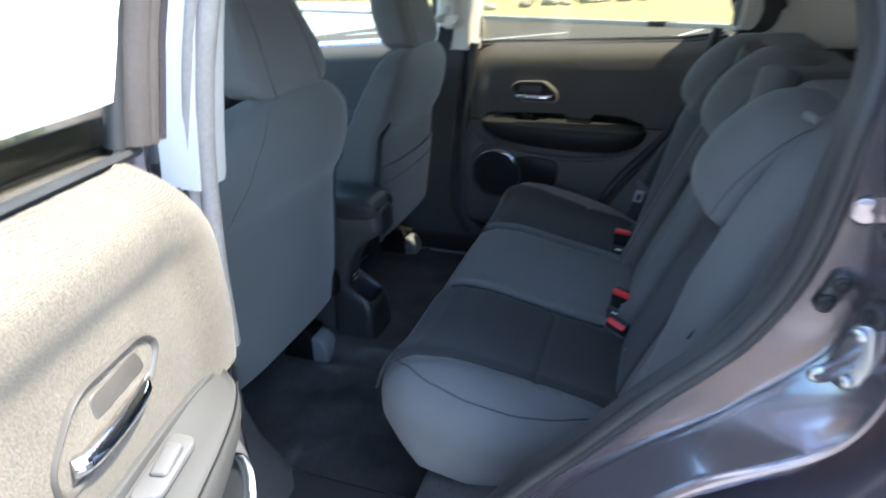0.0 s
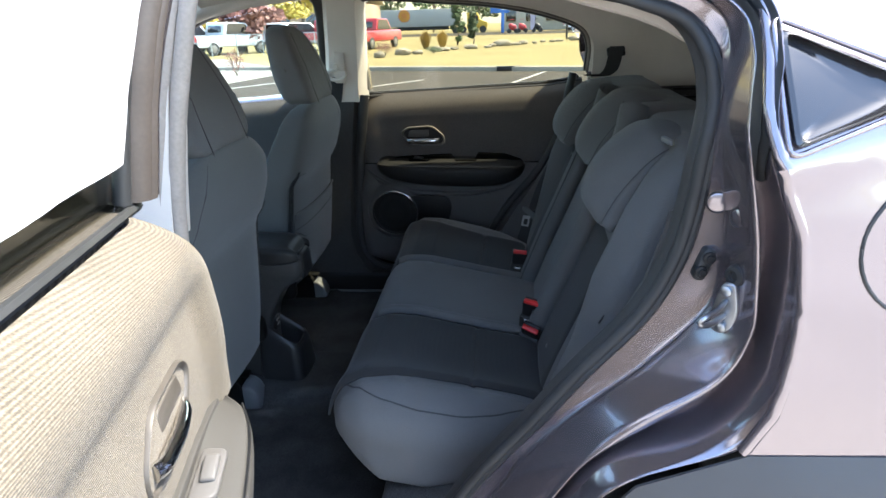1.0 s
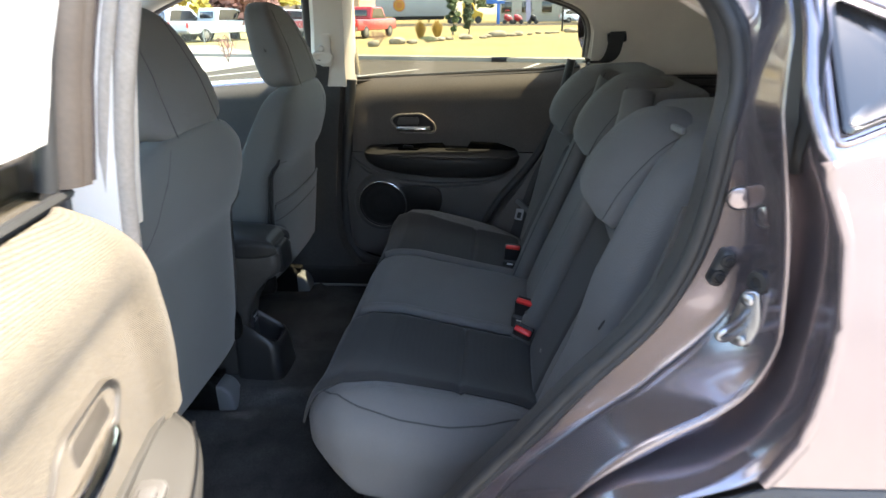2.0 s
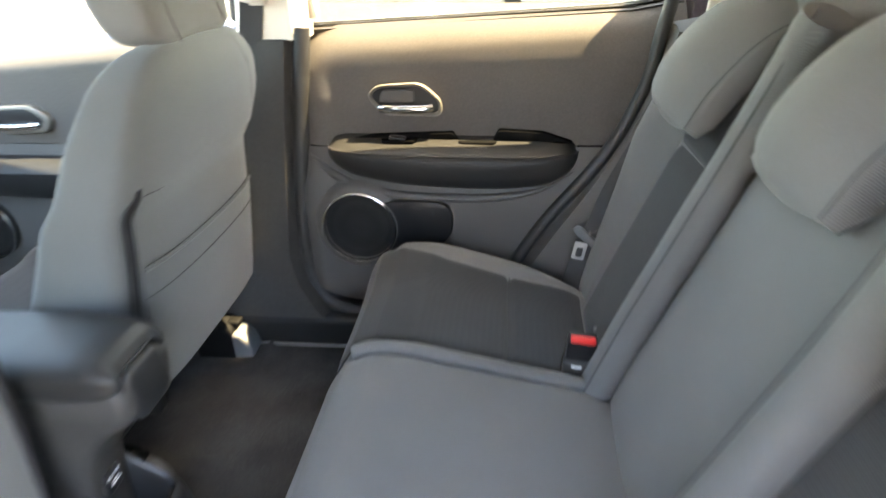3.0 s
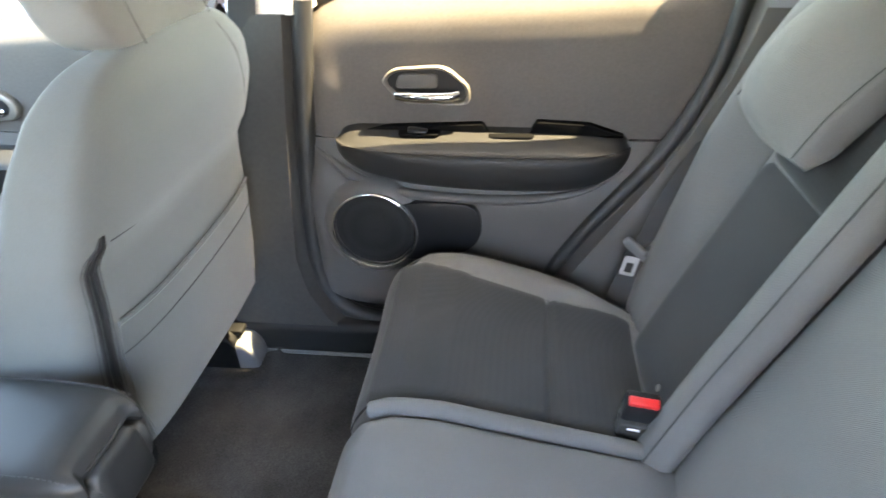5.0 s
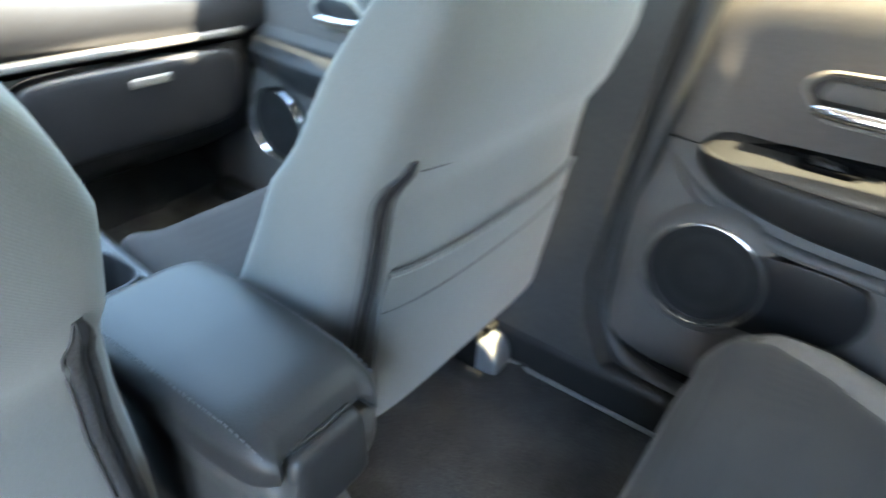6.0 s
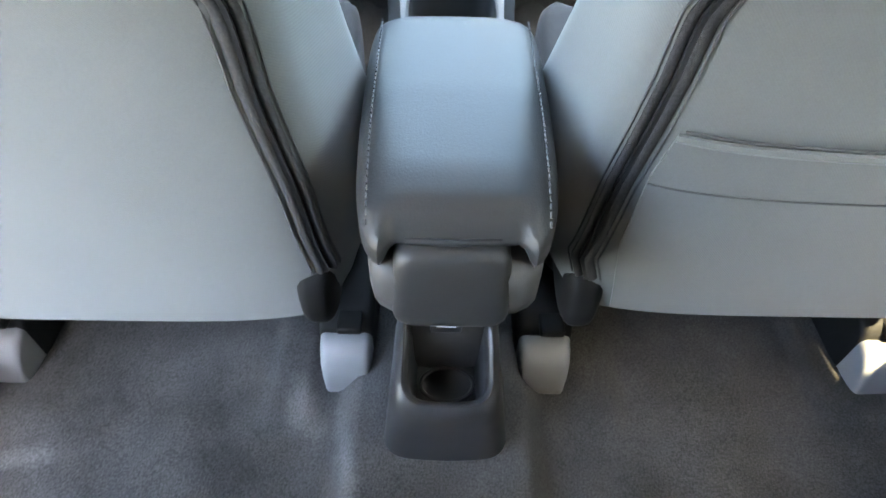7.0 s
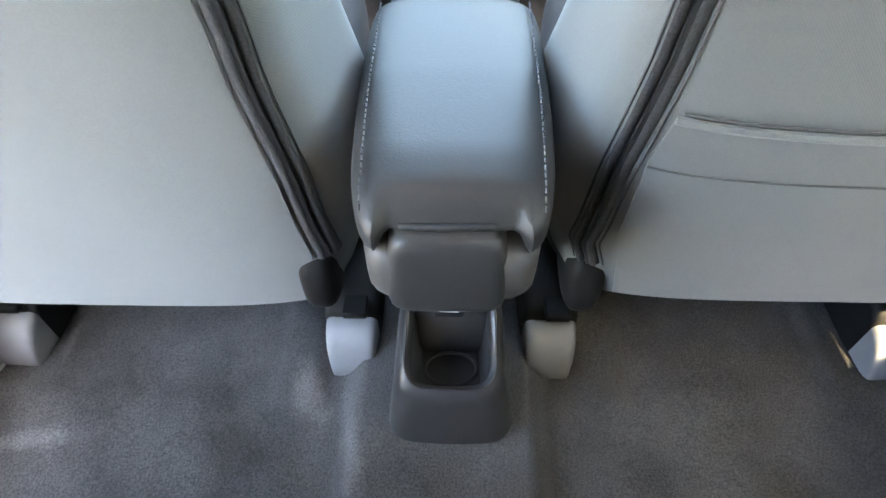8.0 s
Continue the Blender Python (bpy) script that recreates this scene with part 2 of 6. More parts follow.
def catmull(pts, n=6, closed=False):
    """A smooth curve through points of any dimension."""
    pts = [np.array(p, float) for p in pts]
    k = len(pts)
    out = []
    for i in range(k if closed else k - 1):
        p0 = pts[(i - 1) % k] if closed or i > 0 else 2 * pts[0] - pts[1]
        p1, p2 = pts[i], pts[(i + 1) % k]
        p3 = pts[(i + 2) % k] if closed or i + 2 < k else 2 * pts[-1] - pts[-2]
        for j in range(n):
            t = j / n
            out.append(0.5 * (2 * p1 + (p2 - p0) * t + (2 * p0 - 5 * p1 + 4 * p2 - p3) * t * t + (3 * p1 - p0 - 3 * p2 + p3) * t ** 3))
    if not closed:
        out.append(pts[-1])
    return [tuple(float(c) for c in p) for p in out]


def fillet(pts, r, n=4):
    """A closed 2D outline with rounded corners."""
    out = []
    k = len(pts)
    for i in range(k):
        p0, p1, p2 = Vector(pts[i - 1]), Vector(pts[i]), Vector(pts[(i + 1) % k])
        a, b = p0 - p1, p2 - p1
        q = min(r, a.length * 0.49, b.length * 0.49)
        a, b = p1 + a.normalized() * q, p1 + b.normalized() * q
        for j in range(n + 1):
            t = j / n
            out.append(tuple((1 - t) ** 2 * a + 2 * t * (1 - t) * p1 + t * t * b))
    return out


def loft(rings, closed=True, caps=True, wrap=False):
    """Skins rings of equally many points; closed: each ring is a loop; wrap: the last ring joins the first."""
    bm = bmesh.new()
    vs = [[bm.verts.new(p) for p in r] for r in rings]
    m = len(vs[0])
    for i in range(len(vs) if wrap else len(vs) - 1):
        a, b = vs[i], vs[(i + 1) % len(vs)]
        for j in range(m if closed else m - 1):
            k = (j + 1) % m
            bm.faces.new((a[j], a[k], b[k], b[j]))
    if caps and closed and not wrap:
        bm.faces.new(list(reversed(vs[0])))
        bm.faces.new(vs[-1])
    bmesh.ops.recalc_face_normals(bm, faces=bm.faces)
    return bm


def sheet(nu, nv, f, thick=0.0):
    """A surface f(u, v) with u, v from 0 to 1, given a thickness."""
    bm = bmesh.new()
    vs = [[bm.verts.new(f(i / nu, j / nv)) for j in range(nv + 1)] for i in range(nu + 1)]
    for i in range(nu):
        for j in range(nv):
            bm.faces.new((vs[i][j], vs[i + 1][j], vs[i + 1][j + 1], vs[i][j + 1]))
    bm.normal_update()
    if thick:
        bmesh.ops.solidify(bm, geom=bm.faces[:], thickness=thick)
        bmesh.ops.recalc_face_normals(bm, faces=bm.faces)
    return bm


AXES = {"x": lambda a, b, c: (c, a, b), "y": lambda a, b, c: (a, c, b), "z": lambda a, b, c: (a, b, c)}


def slab(outline, lo, hi, axis="y", bevel=0.0, seg=2):
    """A 2D outline pulled along an axis (x: outline is y, z; y: x, z; z: x, y), with bevelled rims."""
    at = AXES[axis]
    bm = bmesh.new()
    a = [bm.verts.new(at(p[0], p[1], lo)) for p in outline]
    b = [bm.verts.new(at(p[0], p[1], hi)) for p in outline]
    k = len(a)
    f1, f2 = bm.faces.new(a), bm.faces.new(b)
    for i in range(k):
        j = (i + 1) % k
        bm.faces.new((a[i], a[j], b[j], b[i]))
    bmesh.ops.recalc_face_normals(bm, faces=bm.faces)
    if bevel:
        rim = list(set(f1.edges[:] + f2.edges[:]))
        bmesh.ops.bevel(bm, geom=rim, offset=bevel, segments=seg, affect="EDGES", profile=0.5)
    return bm


def box(centre, size, bevel=0.004, rot=(0, 0, 0), seg=2):
    bm = bmesh.new()
    bmesh.ops.create_cube(bm, size=1)
    bmesh.ops.scale(bm, vec=size, verts=bm.verts)
    if bevel:
        bmesh.ops.bevel(bm, geom=bm.edges[:], offset=bevel, segments=seg, affect="EDGES", profile=0.5)
    bmesh.ops.transform(bm, matrix=pose(*centre, *rot), verts=bm.verts)
    return bm


def tube(pts, r, n=8, closed=False, flat=1.0, up=(0, 0, 1)):
    """A round (or flattened) bar along points."""
    P = [Vector(p) for p in pts]
    k = len(P)
    rings = []
    for i in range(k):
        a = P[(i - 1) % k] if closed or i else P[0]
        b = P[(i + 1) % k] if closed or i < k - 1 else P[-1]
        t = (b - a).normalized()
        s = t.cross(Vector(up))
        s = s.normalized() if s.length > 1e-4 else t.orthogonal().normalized()
        w = s.cross(t).normalized()
        q = r[i] if isinstance(r, (list, tuple)) else r
        rings.append([P[i] + s * q * math.cos(2 * math.pi * j / n) + w * q * flat * math.sin(2 * math.pi * j / n) for j in range(n)])
    return loft(rings, wrap=closed)


def lathe(profile, n=32, m=None):
    """Turns a profile of (radius, height) about z, then places it by the pose m."""
    bm = bmesh.new()
    rows = []
    for r, h in profile:
        if r < 1e-5:
            rows.append([bm.verts.new((0, 0, h))])
        else:
            rows.append([bm.verts.new((r * math.cos(2 * math.pi * j / n), r * math.sin(2 * math.pi * j / n), h)) for j in range(n)])
    for a, b in zip(rows, rows[1:]):
        for j in range(n):
            k = (j + 1) % n
            if len(a) == 1 and len(b) > 1:
                bm.faces.new((a[0], b[j], b[k]))
            elif len(b) == 1 and len(a) > 1:
                bm.faces.new((a[j], a[k], b[0]))
            elif len(a) > 1:
                bm.faces.new((a[j], a[k], b[k], b[j]))
    bmesh.ops.recalc_face_normals(bm, faces=bm.faces)
    if m is not None:
        bmesh.ops.transform(bm, matrix=m, verts=bm.verts)
    return bm


def pad(f, n=12, k=5.0):
    """A cushion: a box of n x n faces a side, rounded by the exponent k, then shaped by f(a, b, c) with each from -1 to 1."""
    bm = bmesh.new()
    bmesh.ops.create_cube(bm, size=2)
    bmesh.ops.subdivide_edges(bm, edges=bm.edges[:], cuts=n - 1, use_grid_fill=True)
    for v in bm.verts:
        x, y, z = v.co
        q = (abs(x) ** k + abs(y) ** k + abs(z) ** k) ** (1 / k)
        v.co = f(x / q, y / q, z / q)
    bmesh.ops.recalc_face_normals(bm, faces=bm.faces)
    return bm


def add(bm, other):
    """Joins a second bmesh into the first."""
    me = bpy.data.meshes.new("joined")
    other.to_mesh(me)
    other.free()
    bm.from_mesh(me)
    bpy.data.meshes.remove(me)
    return bm


def taper(r, n, ends=4):
    """Radii for a bar of n points that thins out at both ends."""
    return [r * max(.15, min(1, (i + .5) / ends, (n - i - .5) / ends)) for i in range(n)]


def lerp(x, xs, ys):
    return float(np.interp(x, xs, ys))


def bump_at(x, x0, w):
    """A smooth bell of height 1 round x0."""
    return math.exp(-((x - x0) / w) ** 2)


# ---------------------------------------------------------------- car body
# x runs to the car's rear, y to its far side, z up; the ground is z = 0
car = thing("hatchback", "brown-violet metallic hatchback body with the rear door opening bare", "car")

RIM_A = [(-.70, 1.415), (-.35, 1.40), (-.08, 1.375), (.008, 1.354), (.054, 1.332), (.078, 1.292), (.087, 1.24), (.081, 1.184), (.073, 1.099), (.057, 1.029),
         (.020, .953), (-.055, .86), (-.122, .769), (-.192, .68), (-.233, .619), (-.29, .53), (-.36, .46), (-.50, .43), (-.70, .425)]
RIM_B = [(-.70, 1.445), (-.35, 1.43), (-.06, 1.402), (.045, 1.37), (.085, 1.342), (.092, 1.305), (.089, 1.25), (.089, 1.205), (.108, 1.11), (.118, 1.04),
         (.120, .982), (.09, .918), (.004, .855), (-.061, .789), (-.101, .727), (-.20, .56), (-.30, .44), (-.50, .40), (-.70, .39)]
RIM_C = [(-.70, 1.475), (-.35, 1.46), (-.03, 1.43), (.08, 1.395), (.108, 1.35), (.104, 1.305), (.098, 1.25), (.108, 1.20), (.138, 1.129), (.148, 1.05),
         (.147, .985), (.14, .92), (.115, .862), (-.01, .808), (-.075, .735), (-.165, .56), (-.28, .40), (-.50, .36), (-.70, .35)]
A, B, C = (catmull(r, 5) for r in (RIM_A, RIM_B, RIM_C))
# across the jamb: (from A to B, from B to C, y)
PROFILE = [(0, 0, -.682), (0, 0, -.700), (.1, 0, -.704), (.45, 0, -.714), (.75, 0, -.723), (.86, 0, -.728), (.90, 0, -.734), (.92, 0, -.746), (.95, 0, -.766), (.98, 0, -.786), (1, 0, -.799),
           (1, .07, -.805), (1, .20, -.806), (1, .28, -.800), (1, .33, -.780), (1, .39, -.766), (1, .58, -.766), (1, .66, -.778), (1, .73, -.835), (1, .80, -.854), (1, .9, -.860), (1, 1, -.860), (1, 1.02, -.852)]


def tumble(z):
    """How far the body side leans in above the belt."""
    return lerp(z, [1.2, 1.3, 1.40, 1.46, 1.6], [0, .038, .14, .205, .24])


def jamb_point(i, p):
    a, b, c = Vector(A[i]), Vector(B[i]), Vector(C[i])
    # the flat inner face ends sooner towards the sill, where the step behind it widens
    r = lerp(a.y, [.70, .88, .98, 1.1], [.45, .55, .76, .90])
    k = p[0] * r / .9 if p[0] < .9 else r + (p[0] - .9) * (1 - r) / .1
    q = a + (b - a) * k + (c - b) * p[1]
    return (q.x, p[2] + tumble(q.y) * (.35 + .65 * min(1, max(0, (-p[2] - .70) / .16))), q.y)


def mirror(bm):
    bmesh.ops.transform(bm, matrix=Matrix.Diagonal((1, -1, 1, 1)), verts=bm.verts)
    bmesh.ops.reverse_faces(bm, faces=bm.faces)
    return bm


def jamb_mesh():
    fine = [np.array(p) for p in catmull(PROFILE, 3)]
    return loft([[jamb_point(i, p) for p in fine] for i in range(len(A))], closed=False)


part("door_jamb", jamb_mesh(), PAINT, car, "brown-violet painted door jamb with pressed gutters")
# the rubber seal that is pressed on the flange, a bulb with a lip
seal_line = [(A[i][0] - .004, -.702 + .35 * tumble(A[i][1]), A[i][1]) for i in range(len(A))]
seal = tube(seal_line, .0095, 10)
add(seal, tube([(p[0] + .008, p[1] - .006, p[2] - .003) for p in seal_line], .0045, 6))
part("door_seal", seal, RUBBER, car, "black rubber door seal")
part("inner_seal_trim", loft([[(p[0] - .006, p[1] + .010, p[2]), (p[0] - .012, p[1] + .022, p[2] - .003), (p[0] - .012, p[1] + .032, p[2] - .003), (p[0] - .002, p[1] + .032, p[2] + .01), (p[0] + .004, p[1] + .02, p[2] + .012)] for p in seal_line]), PLASTIC, car)
# outer weather strip, thick and ribbed along the upper rear corner of the opening
strip = []
for i in range(8, 38):
    k = lerp(i, [8, 14, 33, 37], [.3, 1, 1, .3])
    strip.append([jamb_point(i, (1, q, -.785 - d * k)) for q, d in ((.08, .005), (.16, .034), (.30, .046), (.40, .030), (.48, .046), (.60, .060), (.66, .045), (.74, .062), (.86, .076), (.93, .060), (.93, .0))])
part("weather_strip", loft(strip), RUBBER, car, "thick ribbed black rubber weather strip")


def quarter(u, v):
    z = .862 + (1.46 - .862) * v
    x0 = lerp(z, [.85, .862, .92, .985, 1.05, 1.129, 1.2, 1.25, 1.305, 1.35, 1.395, 1.43], [.109, .112, .136, .143, .144, .134, .104, .095, .101, .105, .077, -.014])
    x = x0 + (1.28 - x0) * u ** 1.4
    y = lerp(z, [.86, .95, 1.05, 1.16, 1.2, 1.25, 1.30, 1.35, 1.40, 1.46], [-.872, -.878, -.876, -.866, -.858, -.838, -.805, -.757, -.71, -.65])
    y += .02 * u ** 3 * 6 * (u > 0) * .6
    y -= .012 * bump_at(z, 1.205 + .28 * (x - .1), .02)
    return (x, y, z)


part("quarter_panel", sheet(24, 30, quarter, .004), PAINT, car, "glossy brown-violet rear quarter panel")
part("quarter_edge", tube([(x - .001, y + .0065, z) for x, y, z in (quarter(0, v) for v in np.linspace(0, .93, 60))], .0078, 8), PAINT, car, "rolled painted edge of the quarter panel")
part("quarter_panel", mirror(sheet(24, 30, quarter, .004)), PAINT, car)


def on_side(x, z, off=0.0):
    y = lerp(z, [.86, .95, 1.05, 1.16, 1.2, 1.25, 1.30, 1.35, 1.40, 1.46], [-.872, -.878, -.876, -.866, -.858, -.838, -.805, -.757, -.71, -.65])
    return (x, y - off, z)


def corner_panel(name, pts, mat, lab, r, off, depth):
    """A curved panel on the body side, with a dished middle."""
    ring = fillet(pts, r, 5)
    cx, cz = sum(p[0] for p in ring) / len(ring), sum(p[1] for p in ring) / len(ring)
    rings = []
    for k, d in ((1.0, -.004), (1.0, off), (.93, off + .001), (.88, off - depth), (.6, off - depth * 1.2), (.3, off - depth * 1.3), (.02, off - depth * 1.3)):
        rings.append([on_side(cx + (x - cx) * k, cz + (z - cz) * k, d) for x, z in ring])
    return part(name, loft(rings), mat, car, lab)


corner_panel("corner_trim", [(.104, 1.330), (.21, 1.284), (.228, 1.272), (.21, 1.260), (.108, 1.220)], GLOSSBLACK, "glossy dark triangular corner trim", .012, .016, .010)
tri = fillet([(.101, 1.340), (.22, 1.289), (.242, 1.272), (.22, 1.255), (.105, 1.210)], .014, 5)
part("corner_trim_surround", tube([on_side(x, z, .010) for x, z in tri], .0032, 8, True), PAINT, car)
fuel = [on_side(.262 + .075 * math.cos(a), 1.12 + .075 * math.sin(a), .0) for a in np.linspace(0, 2 * math.pi, 40, False)]
part("fuel_flap_gap", tube(fuel, .0022, 6, True), RUBBER, car, "round fuel flap gap")


def arch(u, v, r0=.36):
    """Black wheel arch cladding between the body line and the wheel opening."""
    top = [(-.23, .30), (-.19, .45), (-.115, .62), (-.065, .735), (-.008, .808), (.115, .860), (.30, .866), (.50, .866), (.72, .82), (.92, .66), (1.0, .45), (1.02, .30)]
    k = u * (len(top) - 1)
    i = min(int(k), len(top) - 2)
    o = Vector(top[i]).lerp(Vector(top[i + 1]), k - i)
    a = math.pi * (1.05 - 1.1 * u)
    q = Vector((.45 + r0 * math.cos(a), .33 + r0 * math.sin(a)))
    p = o.lerp(q, v)
    return (p.x, -.868 - .022 * math.sin(min(1, v * 2.2) * math.pi / 2) + .02 * max(0, v - .9) * 10, p.y)


part("wheel_arch", sheet(44, 10, arch, .006), CLAD, car, "matt black wheel arch cladding")
part("wheel_arch", mirror(sheet(44, 10, arch, .006)), CLAD, car)

# jamb hardware: rubber bumper pair, round plugs, the bolted latch striker on the step
bumper = part("rubber_bumper", slab(fillet([(.072, 1.022), (.088, 1.018), (.102, 1.060), (.086, 1.066)], .009, 5), -.730, -.712, "y", .003), RUBBER, car, "black rubber bumper with two studs")
for x, z in ((.083, 1.033), (.091, 1.052)):
    part("stud", lathe([(0, .005), (.004, .005), (.005, .0025), (.0075, .002), (.0085, 0), (.0085, -.01)], 20, pose(x, -.730, z, 90)), SMOOTH, bumper)
for x, y, z, r, turn in ((.094, -.723, 1.124, .0125, -12), (.1045, -.766, 1.118, .011, -62)):
    part("body_plug", lathe([(0, .0018), (r * .88, .0018), (r * .97, .0012), (r, 0), (r, -.006)], 28, pose(x, y, z, 90, 0, turn)), PAINT, car, "round painted body plug")
    part("plug_gap", tube([pose(x, y, z, 90, 0, turn) @ Vector((r * 1.04 * math.cos(a), r * 1.04 * math.sin(a), .0005)) for a in np.linspace(0, 2 * math.pi, 28, False)], .0011, 5, True), RUBBER, car)
part("rubber_grommet", lathe([(0, .002), (.006, .002), (.007, .006), (.012, .005), (.0135, 0), (.0135, -.01)], 24, pose(.111, -.768, 1.045, 90, 0, -60)), RUBBER, car)
turned = Matrix.Translation((.106, -.768, 0)) @ pose(0, 0, 0, 0, 0, -42) @ Matrix.Translation((-.1, .785, 0))
striker = part("striker_plate", slab(fillet([(.084, .966), (.108, .966), (.116, 1.0), (.108, 1.038), (.092, 1.034), (.084, 1.0)], .010, 4), -.79, -.779, "y", .002), STEEL, car, "zinc-plated striker plate", xf=turned)
part("striker_loop", tube(catmull([(.102, -.772, 1.012), (.084, -.795, 1.010), (.068, -.808, 1.008), (.062, -.808, 1.002), (.068, -.806, .996), (.084, -.793, .994), (.102, -.772, .992)], 5), .0036, 8), STEEL, striker, "bent steel striker loop")
for z in (.976, 1.026):
    part("striker_bolt", lathe([(0, .006), (.004, .006), (.0068, .004), (.0068, 0)], 12, pose(.099, -.79, z, 90)), STEEL, striker, xf=turned)

# floor pan with tunnel, side sills, firewall and cargo floor
def tunnel(y):
    t = max(0, min(1, (.130 - abs(y)) / .034))
    return t * t * (3 - 2 * t)


def rise(v, a, b):
    t = max(0, min(1, (v - a) / (b - a)))
    return t * t * (3 - 2 * t)


def carpet_z(x, y):
    z = .366 + .036 * tunnel(y + .006) + .05 * max(0, -1.0 - x) + .10 * max(0, abs(y) - .53)
    for yc, wide in ((-.190, .030), (.190, .028), (-.555, .075), (.555, .085)):
        z += .010 * rise(-x, .762, .792) * rise(wide - abs(y - yc), -.012, .014)
    # the pile is pushed into low ridges behind the seats
    z += .006 * bump_at(x + .10 * abs(y), -.735, .018) * rise(abs(y), .36, .46)
    return z + .003 * math.sin(5.8 * x + 14 * y) * math.sin(17 * y + 3 * x)


carpet = tagged(part("floor_carpet", sheet(110, 170, lambda u, v: (-1.75 + 1.55 * u, -.60 + 1.2 * v, carpet_z(-1.75 + 1.55 * u, -.60 + 1.2 * v)), .02), CARPET, None), "dark grey worn carpet on the car floor", "floor", kind="structure")
for s in (1, -1):
    sill = slab(fillet([(-.66, .30), (-.60, .30), (-.585, .352), (-.575, .372), (-.572, .440), (-.582, .456), (-.66, .452)], .008, 3), -1.7, -.20, "x", 0)
    if s > 0:
        mirror(sill)
    part("sill_trim", sill, VINYL, car, "dark plastic door sill trim")
    bead = tube([(-1.6, .569, .380), (-.9, .567, .380), (-.3, .567, .381)], .0045, 6)
    if s < 0:
        mirror(bead)
    part("sill_edge", bead, RAILGREY, car)
    outer = slab(fillet([(-.86, .20), (-.66, .18), (-.66, .40), (-.84, .40)], .02, 3), -1.85, .02, "x", 0)
    if s > 0:
        mirror(outer)
    part("rocker_panel", outer, CLAD, car, "matt black rocker cladding")
part("underbody", box((-.2, 0, .255), (3.6, 1.45, .10), .02), CLAD, car)
part("seat_riser", slab(fillet([(-.42, .34), (-.40, .50), (-.05, .56), (.55, .56), (.55, .34)], .03, 4), -.62, .62, "y", .004), CARPET, car)
part("cargo_floor", box((.75, 0, .60), (.95, 1.2, .06), .01), CARPET, car)

part("firewall", slab([(-.70, .30), (.70, .30), (.70, 1.0), (-.70, 1.0)], -2.0, -1.96, "x"), CARPET, car)
part("toe_board", loft([[(-1.70, y, .36), (-1.96, y, .62), (-2.0, y, .62), (-1.78, y, .30)] for y in (-.66, 0, .66)]), CARPET, car)
for s in (1, -1):
    part("footwell_side", slab([(-2.0, .34), (-1.66, .34), (-1.66, 1.0), (-2.0, 1.0)], s * .64, s * .70, "y"), PLASTIC, car)
part("floor_front", box((-1.72, 0, .36), (.5, 1.3, .05), .005), CARPET, car)
# roof skin and headliner
def roof_z(x, y):
    return lerp(x, [-1.25, -1.0, -.6, 0, .5, .95, 1.2], [1.51, 1.56, 1.60, 1.605, 1.575, 1.50, 1.42]) - .14 * (abs(y) / .66) ** 3.6


part("roof", sheet(30, 24, lambda u, v: (-1.2 + 2.35 * u, -.67 + 1.34 * v, roof_z(-1.2 + 2.35 * u, -.67 + 1.34 * v)), .01), PAINT, car, "brown-violet painted roof skin")
ceiling = tagged(part("ceiling", sheet(30, 24, lambda u, v: (-1.15 + 2.2 * u, -.625 + 1.25 * v, roof_z(-1.15 + 2.2 * u, -.625 + 1.25 * v) - .05), .012), HEADLINER, None), "light grey cloth headliner", "ceiling", kind="structure")
for s in (1, -1):
    rail = tube(catmull([(-1.72, s * .60, 1.08), (-1.2, s * .605, 1.37), (-.7, s * .605, 1.455), (-.1, s * .605, 1.435), (.25, s * .61, 1.40), (.75, s * .58, 1.32)], 8), .04, 10, flat=.8)
    part("roof_rail_trim", rail, PILLAR, car, "light grey roof rail trim")
    skin = tube(catmull([(-1.9, s * .70, 1.02), (-1.3, s * .67, 1.36), (-.7, s * .635, 1.497), (-.35, s * .645, 1.495), (-.05, s * .672, 1.482), (.35, s * .67, 1.45), (.9, s * .62, 1.30), (1.25, s * .60, 1.08)], 8), .05, 12, flat=.7)
    part("roof_side", skin, PAINT, car)

